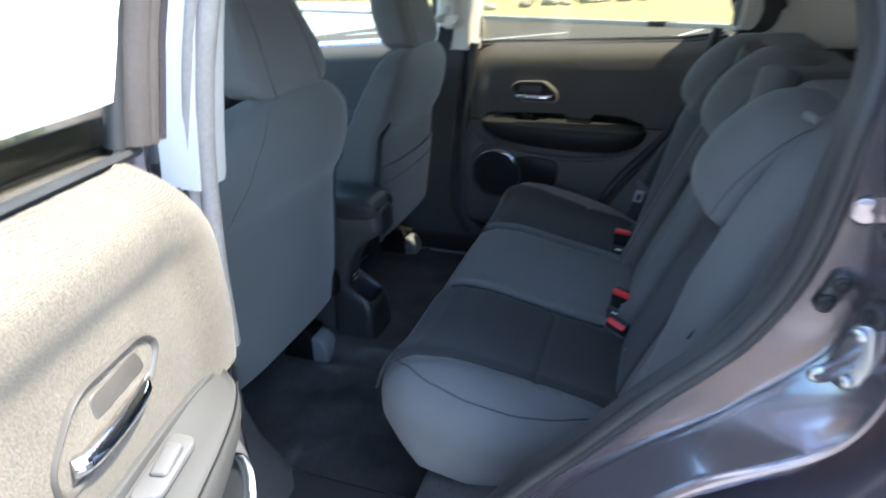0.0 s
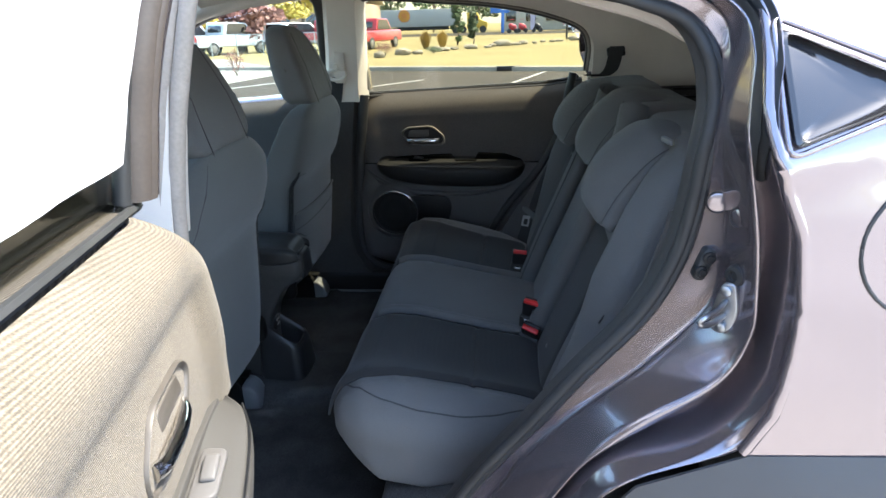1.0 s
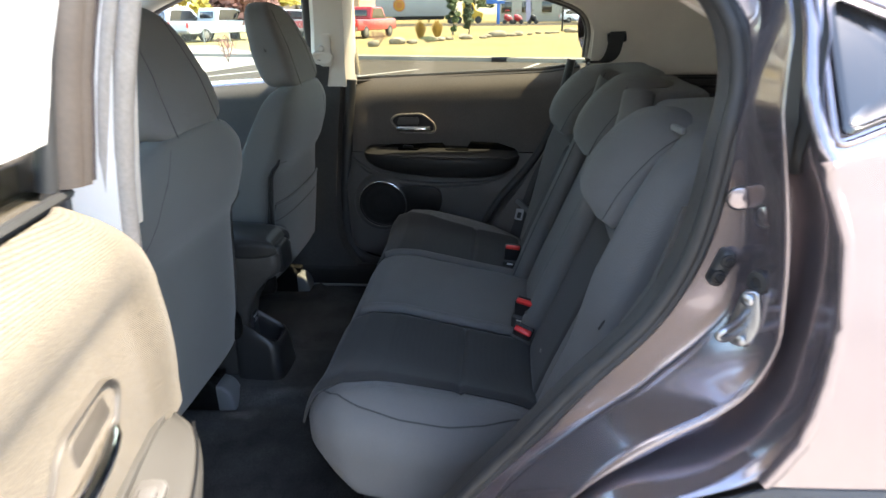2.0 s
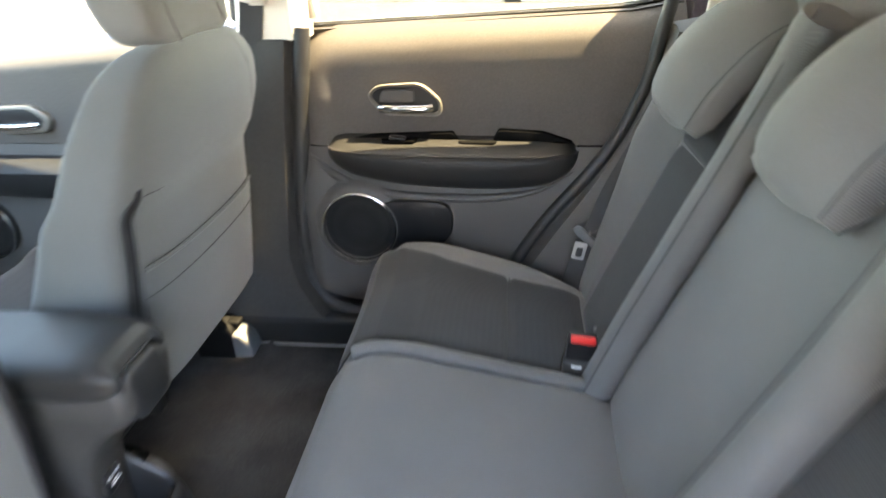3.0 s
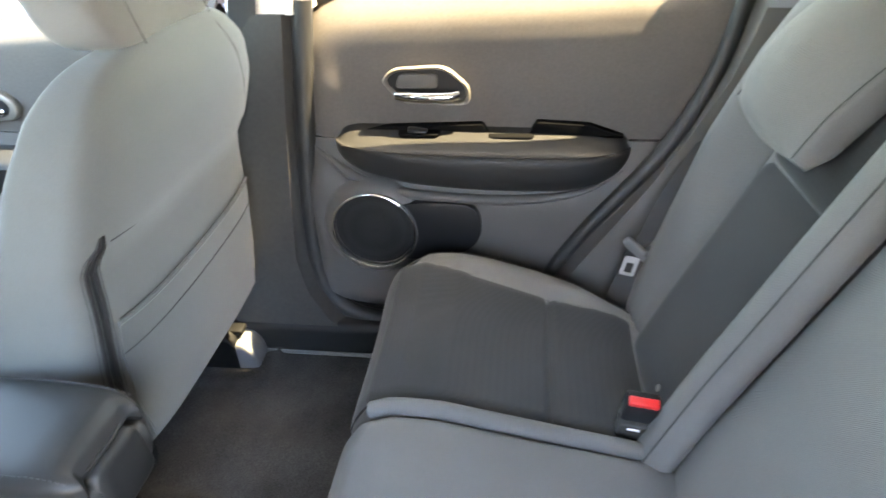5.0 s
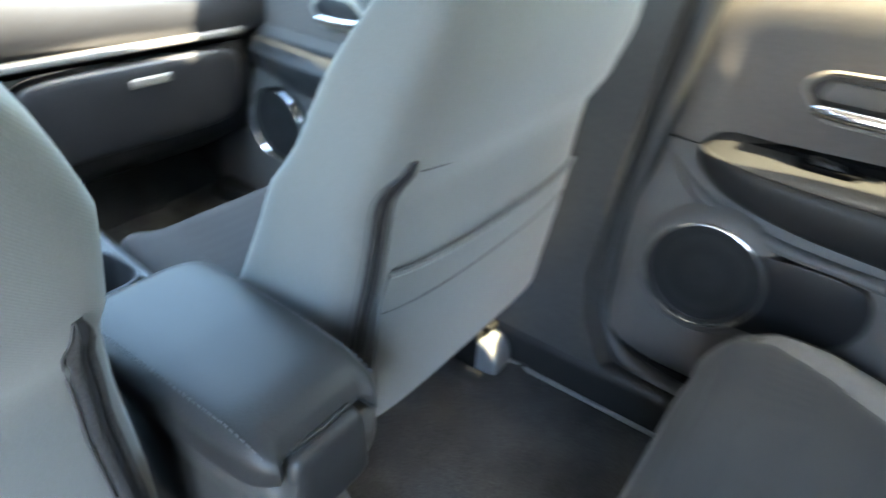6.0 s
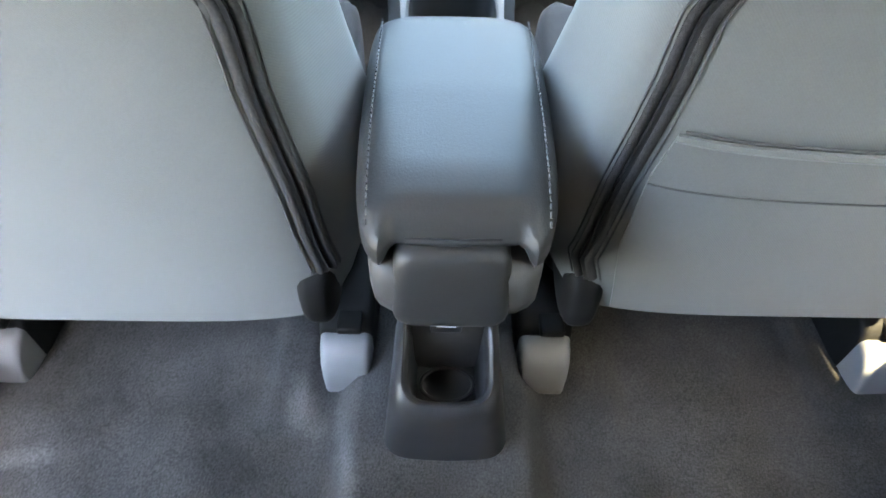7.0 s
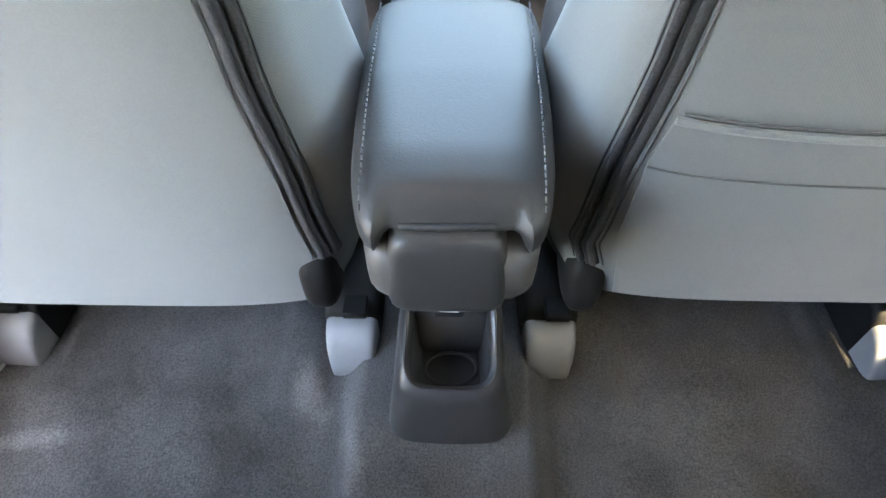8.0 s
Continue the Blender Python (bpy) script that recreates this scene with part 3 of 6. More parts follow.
# B pillars: light upper trim, dark lower trim, painted outside
for s in (1, -1):
    wide = .05 if s < 0 else 0
    up = loft([[(x0, s * yy, z), (x0 + .02, s * (yy - .03), z), (x1 + wide * (.45 + 1.7 * (z - 1.068)) - .02, s * (yy - .03), z), (x1 + wide * (.45 + 1.7 * (z - 1.068)), s * yy, z), (x1 + wide * (.45 + 1.7 * (z - 1.068)), s * (yy + .05), z), (x0, s * (yy + .05), z)]
               for z, x0, x1, yy in ((1.068, -.795, -.648, .672), (1.14, -.785, -.646, .668), (1.25, -.775, -.64, .660), (1.36, -.768, -.634, .645), (1.45, -.76, -.62, .625))])
    part("pillar_trim", up, PILLAR, car, "light grey upper pillar trim")
    lo = loft([[(x0, s * yy, z), (x0 + .03, s * (yy - .045), z), (x1 - .03, s * (yy - .045), z), (x1, s * yy, z), (x1, s * (yy + .06), z), (x0, s * (yy + .06), z)]
               for z, x0, x1, yy in ((.42, -.98, -.60, .62), (.47, -.95, -.645, .625), (.53, -.91, -.682, .635), (.60, -.88, -.698, .645), (.75, -.85, -.690, .66), (.90, -.83, -.675, .67), (1.07, -.80, -.655, .68))])
    part("lower_pillar_trim", lo, PLASTIC, car, "dark plastic lower pillar trim")
    outside = loft([[(x0, s * yy, z), (x1, s * yy, z), (x1 - .01, s * (yy + .06), z), (x1 - .02, s * (yy + .075), z), (x0 + .02, s * (yy + .075), z)]
                    for z, x0, x1, yy in ((.40, -.80, -.70, .70), (.8, -.80, -.70, .725), (1.1, -.795, -.695, .722), (1.3, -.785, -.685, .70), (1.46, -.775, -.675, .655))])
    part("pillar_panel", outside, PAINT, car)
    part("pillar_seal", tube([(-.694, s * .705, .46), (-.70, s * .722, .8), (-.69, s * .716, 1.1), (-.678, s * .695, 1.3), (-.668, s * .65, 1.44)], .011, 8), RUBBER, car)
for dx, r in ((.008, .0115), (-.012, .0115)):
    part("pillar_weather_strip", tube(catmull([(-.648 + dx, -.70, .82), (-.640 + dx, -.706, .96), (-.628 + dx, -.708, 1.09), (-.614 + dx, -.706, 1.18), (-.600 + dx, -.702, 1.25), (-.580 + dx, -.689, 1.34), (-.562 + dx, -.668, 1.43)], 5), r, 8), PALESEAL, car, "pale ribbed rubber weather strip")
part("pillar_edge_seal", tube(catmull([(-.655, .662, 1.09), (-.672, .655, .95), (-.688, .648, .80), (-.700, .640, .62), (-.690, .632, .53), (-.655, .624, .475), (-.60, .615, .453), (-.50, .609, .447), (-.38, .605, .445)], 6), .019, 10), RUBBER, car, "black rubber seal along the far pillar")
belt_slot = part("belt_height_adjuster", slab(fillet([(-.742, 1.135), (-.706, 1.135), (-.704, 1.235), (-.738, 1.235)], .008, 4), .622, .645, "y", .003), PILLAR, car, "light grey belt height adjuster cover")

# C pillar and cargo side trims
def pillar_edge(z):
    return lerp(z, [1.10, 1.24, 1.296, 1.335, 1.374, 1.40], [.118, .120, .090, .02, -.12, -.2])


for s in (1, -1):
    panel = sheet(24, 20, lambda u, v: (pillar_edge(1.10 + .30 * v) + (.81 - pillar_edge(1.10 + .30 * v)) * u, s * (.632 - .02 * u - .030 * v), 1.10 + (.30 - .06 * u) * v), .012)
    part("rear_pillar_trim", panel, PILLAR, car, "light grey rear pillar trim")
    low = sheet(14, 10, lambda u, v: (.17 + .66 * u, s * (.60 + .02 * math.sin(3 * v) - .01 * u), .56 + .545 * v), .012)
    part("cargo_side_trim", low, PLASTIC, car, "dark plastic cargo side trim")
    # sloping cover over the wheel arch beside the seat back
    fill = loft([[(x - w, s * (.652 - i), z), (x - w + .010, s * (.636 - i), z - .003), (x - .01, s * (.612 - .8 * i), z - .012), (x + .05, s * (.592 - .6 * i), z - .01), (x + .16, s * (.578 - .4 * i), z + .02), (x + .16, s * .655, z + .03)]
                 for x, z, w, i in ((-.21, .54, .022, .040), (-.17, .62, .018, .040), (-.12, .70, .014, .038), (-.05, .80, .012, .022), (.0, .88, .014, .006), (.05, .98, .018, 0), (.07, 1.05, .02, 0), (.078, 1.09, .02, 0))])
    part("wheel_arch_trim", fill, DOORGREY, car, "grey plastic wheel arch side trim")
    if s > 0:
        part("arch_trim_seal", tube(catmull([(-.250, s * .604, .53), (-.204, s * .604, .62), (-.148, s * .604, .71), (-.070, s * .622, .80), (-.014, s * .636, .88), (.03, s * .648, .98), (.048, s * .65, 1.08), (.062, s * .652, 1.15)], 5), .014, 8), RUBBER, car)
for k in range(5):
    part("vent_slat", box((.52, .585, .995 + .026 * k), (.30, .012, .009), .003), SMOOTH, car)
far_belt_guide = part("belt_guide", slab(fillet([(.16, 1.20), (.215, 1.205), (.21, 1.235), (.155, 1.23)], .008, 4), .578, .60, "y", .003), SMOOTH, car, "black belt guide")

# glass
rear_glass = part("rear_window", sheet(8, 8, lambda u, v: (.88 + .33 * (1 - v), -.55 + 1.1 * u, 1.08 + .36 * v), .004), TINT, car, "sloping dark rear window glass")
wind = part("windscreen", sheet(10, 8, lambda u, v: (-1.22 - .75 * (1 - v) - .06 * math.cos((u - .5) * 3), -.62 + 1.24 * u, 1.02 + .48 * v), .005), SCREEN, car, "curved windscreen glass")
# tailgate, bonnet and nose close the body
part("tailgate", loft([[(x, -.72, z), (x, .72, z), (x + .05, .70, z), (x + .05, -.70, z)] for x, z in ((1.30, .45), (1.33, .70), (1.33, .90), (1.26, 1.08))]), PAINT, car, "painted tailgate panel")
part("rear_bumper", loft([[(x, -.80, z), (x, .80, z), (x + .10, .72, z), (x + .10, -.72, z)] for x, z in ((1.22, .28), (1.30, .34), (1.32, .46), (1.28, .50))]), CLAD, car)
part("tailgate_trim", sheet(8, 8, lambda u, v: (1.27 - .09 * v * v, -.62 + 1.24 * u, .6 + .5 * v), .01), PLASTIC, car)
part("bonnet", sheet(12, 16, lambda u, v: (-2.75 + .85 * u, -.70 + 1.4 * v, .86 + .16 * u ** .7 - .05 * abs(2 * v - 1) ** 3 - .10 * (1 - u) ** 4), .01), PAINT, car, "painted bonnet")
part("front_bumper", loft([[(-2.80 + .12 * abs(t) ** 2.5, .84 * t, .30), (-2.86 + .22 * abs(t) ** 2.5, .85 * t, .55), (-2.78 + .18 * abs(t) ** 2.5, .82 * t, .80), (-2.66 + .1 * abs(t), .80 * t, .84)] for t in np.linspace(-1, 1, 13)], closed=False), PAINT, car)
for s in (1, -1):
    part("front_wing", sheet(16, 8, lambda u, v: (-2.62 + .85 * u, s * (.84 + .03 * math.sin(3 * v) - .10 * v * v), .70 + .29 * v + .02 * u), .01), PAINT, car)
    for x in (-2.16, .45):
        wheel = part("wheel", lathe([(.20, -.10), (.29, -.105), (.325, -.09), (.335, -.05), (.335, .05), (.325, .09), (.29, .105), (.22, .10), (.20, .06), (.20, -.10)], 40, pose(x, s * .76, .335, 90)), RUBBER, car, "black rubber tyre")
        part("rim", lathe([(0, .05), (.05, .055), (.06, .03), (.17, .05), (.195, .075), (.215, .085), (.215, -.07)], 30, pose(x, s * .76, .335, 90 if s < 0 else -90)), SILVER, wheel)


# ---------------------------------------------------------------- doors
HINGE = (-.709, -.825)
SWING = (Matrix.Translation((HINGE[0], HINGE[1], .065)) @ pose(0, 0, 0, 0, 0, -75.8) @ Matrix.Translation((-HINGE[0], -HINGE[1], 0)) @ Matrix.Diagonal((1, -1, 1, 1)))


def belt_z(x):
    return lerp(x, [-.70, -.35, .0, .09], [1.104, 1.118, 1.134, 1.150])


def trim_y(x, z, shut=False, drop=0.0):
    """Inner face of the rear door's trim: a raised field inside a border that rolls away at the top and the front."""
    a = max(0, 1 - (belt_z(x) - drop - z) / .105)
    b = max(0, 1 - (x + .700) / .125)
    d = min(1.3, math.hypot(a, b))
    step = max(0, min(1, (d - .08) / .34))
    step = step * step * (3 - 2 * step)
    if shut:
        y = .657 + .10 * max(0, z - .93) + step * (.15 * max(0, z - .95) - .010)
        return y + .040 * max(0, d - .45) ** 2 / .30
    y = .657 - .005 * bump_at(z, .93, .07) - .013 * step
    return y + .052 * max(0, d - .58) ** 2 / .18


def lower_y(x, z):
    y = .650 - .040 * max(0, min(1, (.85 - z) / .12)) - .004 * bump_at(z, .76, .02)
    y += .05 * max(0, (-.655 - x) / .05) ** 2 + .05 * max(0, (.52 - z) / .07) ** 2
    return y


def rear_door(door, xf, cloth, soft, edge_seal):
    """One rear door, given in the closed far-side place and moved by xf."""
    def p(name, bm, mat, parent=None, label="", **k):
        return part(name, bm, mat, parent or door, label, xf=xf, **k)
    drop = .022 if edge_seal else .012
    lo = 0.0 if edge_seal else .050

    def belt(x):
        return belt_z(x) - drop

    # upper trim
    def up(u, v):
        z0 = .850
        x0 = lerp(v, [0, .6, .9, 1], [-.698, -.680, -.668, -.650])
        x = x0 + (.10 - x0) * u
        z = z0 + (belt(x) - z0) * v
        return (x, trim_y(x, z, edge_seal, drop), z)
    p("upper_trim", sheet(50, 30, up, .006), cloth, label="ribbed cloth upper door trim")

    if edge_seal:
        p("belt_ledge", sheet(30, 4, lambda u, v: (-.655 + .75 * u, .716 + .026 * v, belt(-.655 + .75 * u) - .006 + .004 * math.sin(math.pi * v)), .02), PLASTIC, label="narrow dark ledge under the window")
    else:
        p("belt_ledge", pad(lambda a, b, c: (-.275 + .372 * a, .731 + .020 * b, belt(-.275 + .372 * a) - .006 + .011 * c), 24, 4.5), LEDGECLOTH, label="dark ribbed cloth ledge under the window")
    p("belt_groove", tube([(x, .709 if not edge_seal else .728, belt(x) + .001) for x in np.linspace(-.66, .09, 14)], .0025 if edge_seal else .0055, 6), RUBBER)
    # lower trim with a rounded front lower corner
    def low(u, v):
        z = .455 + (.848 - .455) * v
        x0 = -.700 + .15 * max(0, (.56 - z) / .105) ** 1.8
        x = x0 + (.06 - x0) * u
        return (x, lower_y(x, z) + lo, z)
    p("lower_trim", sheet(46, 26, low, .006), soft, label="grey moulded lower door trim")
    ledge = catmull([(-.672, .838), (-.64, .815), (-.60, .787), (-.53, .762), (-.42, .749), (-.28, .748), (-.17, .765), (-.10, .80)], 6)
    p("ledge", tube([(x, lower_y(x, z) + lo - .002, z) for x, z in ledge], taper(.011, len(ledge), 12), 8, flat=.9), soft, label="grey ledge curving under the armrest")

    # armrest: a padded shelf
    rings = []
    for x, zb, zt, yi in ((-.622, .842, .862, .640), (-.612, .826, .867, .612), (-.59, .812, .868, .594), (-.55, .797, .868, .582), (-.47, .783, .866, .574), (-.36, .775, .864, .571), (-.24, .773, .862, .573),
                          (-.17, .779, .861, .580), (-.125, .794, .859, .594), (-.10, .812, .856, .616), (-.092, .828, .850, .64)):
        m = .5 * (zb + zt)
        h = zt - zb
        yi = yi if edge_seal else min(.645, yi + .022)
        rings.append([(x, .665, zt + .009), (x, yi + .035, zt - .006), (x, yi + .012, zt - .6 * .022), (x, yi + .003, zt - .25 * h), (x, yi, zt - .38 * h), (x, yi + .001, m - .1 * h), (x, yi + .006, zb + .2 * h), (x, yi + .020, zb + .04 * h), (x, .665, zb)])
    fine = [catmull(r, 3) for r in rings]
    cols = [catmull([r[j] for r in fine], 4) for j in range(len(fine[0]))]
    # closed door takes shaded tones, open door sunlit ones, down to the switch
    arm = p("armrest", loft([[c[i] for c in cols] for i in range(len(cols[0]))]), VINYL if edge_seal else SUNLITARM, label="black padded vinyl armrest" if edge_seal else "padded armrest, lighter for the sun on it")
    p("armrest_stitch", tube([(x, y + (.0005 if edge_seal else .0225), z) for x, y, z in catmull([(-.60, .598, .855), (-.55, .583, .853), (-.47, .575, .851), (-.36, .572, .849), (-.24, .574, .847), (-.17, .581, .847), (-.125, .597, .848)], 5)], .0012, 5), SMOOTH, arm)
    # a solid pad, not a hollow: the cup's shade is its black colour
    p("pull_cup", slab(fillet([(-.340, .622), (-.262, .622), (-.258, .660), (-.344, .660)], .010), .856, .8655, "z", .002), PITCH, arm, "pull cup in the armrest, its shade in the black")
    p("armrest_back", slab(fillet([(-.606, .864), (-.52, .875), (-.352, .881), (-.342, .867), (-.268, .865), (-.257, .886), (-.165, .881), (-.104, .860), (-.606, .852)], .004), .640 if edge_seal else .648, .666, "y", .002), PITCH if edge_seal else SUNLITARM, arm, "panel behind the armrest")
    sw = p("window_switch", slab(fillet([(-.50, .618), (-.43, .618), (-.425, .645), (-.505, .645)], .010, 5), .862, .870, "z", .002), PITCH if edge_seal else soft, arm, "window switch in an oval bezel")
    p("switch_button", box((-.467, .630, .872), (.034, .016, .009), .003, (0, 8, 0)), SMOOTH if edge_seal else soft, sw)

    # speaker with a chrome ring, dark oval pocket behind it
    m = pose(-.5575, .598 + lo, .679, 90)
    p("speaker_pod", lathe([(.106, -.020), (.100, -.008), (.094, -.003), (.088, .000), (.0835, .001), (.080, -.01)], 40, m), soft)
    spk = p("speaker", lathe([(0, -.003), (.03, -.004), (.06, -.006), (.078, -.009), (.080, -.014)], 40, m), SPEAKER, label="round black speaker grille")
    ring = p("speaker_ring", lathe([(.0780, -.004), (.0786, .004), (.0800, .0058), (.0820, .0052), (.0832, .003), (.0836, -.002)], 48, m), CHROME, spk, "thin chrome speaker ring")
    hug = [(-.5575 + .0842 * math.cos(q), .679 + .0842 * math.sin(q)) for q in np.linspace(radians(46), radians(-48), 12)]
    wide = catmull([hug[-1], (-.470, .618), (-.410, .626), (-.366, .652), (-.352, .690), (-.360, .728), (-.392, .742), (-.450, .744), hug[0]], 4)
    p("door_pocket", slab(hug + wide[1:-1], .5965 + lo, .625 + lo, "y", .002), SMOOTH, label="dark recessed door pocket beside the speaker")

    # inner handle: silver bezel, dark cup, chrome lever
    out = fillet([(-.531, .957), (-.508, .978), (-.415, .983), (-.374, .946), (-.373, .921), (-.383, .914), (-.495, .916)], .020, 6)
    inn = [(-.452 + (x + .452) * .905, .9485 + (z - .9485) * .83) for x, z in out]
    dyb = 0.0 if edge_seal else .006
    y = .6485 + dyb
    def at(ring, dy):
        return [(x, y + dy, z) for x, z in ring]
    mid = [(.5 * (a[0] + b[0]), .5 * (a[1] + b[1])) for a, b in zip(out, inn)]
    # both handles are alike; the open door's tones have the sunlight in them
    bez = p("handle_bezel", loft([at(out, .006), at(out, -.003), at([(.8 * a[0] + .2 * b[0], .8 * a[1] + .2 * b[1]) for a, b in zip(out, inn)], -.006), at(mid, -.0055), at(inn, -.002), at(inn, .010)], caps=False), SILVER if edge_seal else SATIN, label="silver oval handle bezel" if edge_seal else "oval handle bezel, coloured for the sunlit door")
    p("handle_cup", loft([at(inn, .002), at([(-.452 + (x + .452) * .9, .949 + (z - .949) * .85) for x, z in inn], .009), at([(-.452 + (x + .452) * .3, .949 + (z - .949) * .3) for x, z in inn], .010)]), SMOOTH if edge_seal else TANTRIM, bez, "dark handle cup")
    p("handle_flap", slab(fillet([(-.505, .943), (-.43, .943), (-.43, .968), (-.497, .968)], .008), .646 + dyb, .652 + dyb, "y", .002), soft if edge_seal else SATIN, bez)
    p("door_lever", tube(catmull([(q, v + 1.4 * dyb, z) for q, v, z in ((-.502, .648, .930), (-.485, .640, .931), (-.45, .636, .931), (-.41, .638, .931), (-.394, .644, .933))], 5), .0075, 10, flat=1.2), CHROME, bez, "chrome door lever")

    # shell: inner panel edges, outer skin, window surround, pane
    outline = [(-.70, .40), (-.36, .40), (-.19, .60), (-.03, .85), (.10, .93), (.125, 1.0), (.10, 1.03), (-.695, .99)]
    p("door_shell", slab(fillet(outline, .03, 4), .672, .80, "y", .006), PAINT, label="brown-violet painted door shell")
    p("outer_skin", slab(fillet([(-.715, .36), (-.40, .36), (-.17, .60), (-.02, .82), (.125, .88), (.142, .98), (.135, 1.05), (.10, 1.08), (-.705, 1.04)], .03, 4), .80, .868, "y", .03, 4), PAINT, label="brown-violet outer door skin")
    p("lower_cladding", slab(fillet([(-.712, .36), (-.40, .36), (-.30, .50), (-.712, .50)], .02, 4), .868, .884, "y", .006), CLAD)
    if edge_seal:
        p("hinge_seal", tube(catmull([(-.708, .664, 1.10), (-.708, .664, .80), (-.712, .66, .60), (-.69, .655, .50), (-.62, .648, .446), (-.50, .645, .435), (-.38, .645, .43)], 6), .017, 10), RUBBER, label="black rubber door edge seal")
    frame_pts = [(-.670, 1.10), (-.682, 1.25), (-.690, 1.408), (-.35, 1.400), (-.13, 1.374), (.02, 1.335), (.098, 1.296), (.128, 1.235), (.126, 1.15)]
    smooth_pts = catmull(frame_pts, 6)
    def lean(z):
        return lerp(z, [1.08, 1.2, 1.3, 1.45], [.735, .715, .690, .640])
    rings = []
    for i, (x, z) in enumerate(smooth_pts):
        a, b = smooth_pts[max(0, i - 1)], smooth_pts[min(len(smooth_pts) - 1, i + 1)]
        t = Vector((b[0] - a[0], b[1] - a[1])).normalized()
        nx, nz = -t.y, t.x
        yy = lean(z)
        w = .020 if i > 10 else .031
        rings.append([(x + nx * w * k, yy + d, z + nz * w * k) for k, d in ((1, .022), (.05, .032), (-1, .022), (-1, -.014), (-.88, -.024), (-.6, -.034), (-.25, -.040), (.05, -.039), (.12, -.030), (.26, -.030), (.34, -.037), (.62, -.039), (.8, -.034), (1, -.026))])
    surround = p("window_surround", loft(rings), PAINT, label="painted window surround")
    liner = []
    for i, (x, z) in enumerate(smooth_pts):
        a, b = smooth_pts[max(0, i - 1)], smooth_pts[min(len(smooth_pts) - 1, i + 1)]
        t = Vector((b[0] - a[0], b[1] - a[1])).normalized()
        w = .020 if i > 10 else .031
        liner.append([(x - t.y * w * k, lean(z) + d, z + t.x * w * k) for k, d in ((-1.0, -.010), (-1.0, -.022), (-.9, -.031), (-.62, -.040), (-.50, -.041), (-.46, -.037), (-.40, -.042), (-.2, -.0445), (-.1, -.042), (-.08, -.034))])
    if edge_seal:
        band = []
        for i, (x, z) in enumerate(smooth_pts):
            a, b = smooth_pts[max(0, i - 1)], smooth_pts[min(len(smooth_pts) - 1, i + 1)]
            t = Vector((b[0] - a[0], b[1] - a[1])).normalized()
            if i > 13:
                band.append([(x - t.y * k, lean(z) + d, z + t.x * k) for k, d in ((-.010, -.034), (-.012, -.050), (-.004, -.056), (.030, -.058), (.060, -.054), (.060, -.034))])
        part("opening_trim", loft(band), PILLAR, car, "light grey trim round the window opening")
    p("frame_trim", loft(liner), TANTRIM, surround, "tan rubber trim along the window surround")
    run, gap = [], .020 if edge_seal else .032
    for i, (x, z) in enumerate(smooth_pts):
        a, b = smooth_pts[max(0, i - 1)], smooth_pts[min(len(smooth_pts) - 1, i + 1)]
        t = Vector((b[0] - a[0], b[1] - a[1])).normalized()
        run.append((x + t.y * gap, lean(z) - .014, z - t.x * gap))
    p("glass_run", tube(run, .007 if edge_seal else .010, 8), RUBBER, surround, "black rubber glass run")
    if not edge_seal:
        p("belt_flap", sheet(14, 5, lambda u, v: (-.66 + .74 * u, .744 - .004 * v, belt(-.66 + .74 * u) + .034 * v), .004), PLASTIC, label="black strip along the foot of the pane")
    p("belt_strip", tube([(x, .740, belt(x) + .001) for x in np.linspace(-.66, .09, 14)], .006, 6), RUBBER)
    pane = p("window_pane", sheet(20, 8, lambda u, v: (-.668 - .015 * v + (.788 - .08 * max(0, v - .6) * 2.2) * u, lean(1.075 + (lerp(u, [0, .5, .75, 1], [1.425, 1.425, 1.39, 1.31]) - 1.075) * v) - .004, 1.075 + (lerp(u, [0, .5, .75, 1], [1.425, 1.425, 1.39, 1.31]) - 1.075) * v), .004), SMOKED, label="lightly tinted window pane")
    return door


far_door = rear_door(thing("rear_door", "closed rear door with dark cloth trim, armrest and speaker", "car door", (-.3, .75, .40)), None, DOORSOFT, DOORGREY, True)
near_door = rear_door(thing("rear_door", "wide open rear door with sunlit ribbed cloth trim", "car door", (-.6, -1.1, .40)), SWING, DOORCLOTH, DOORGREY, False)


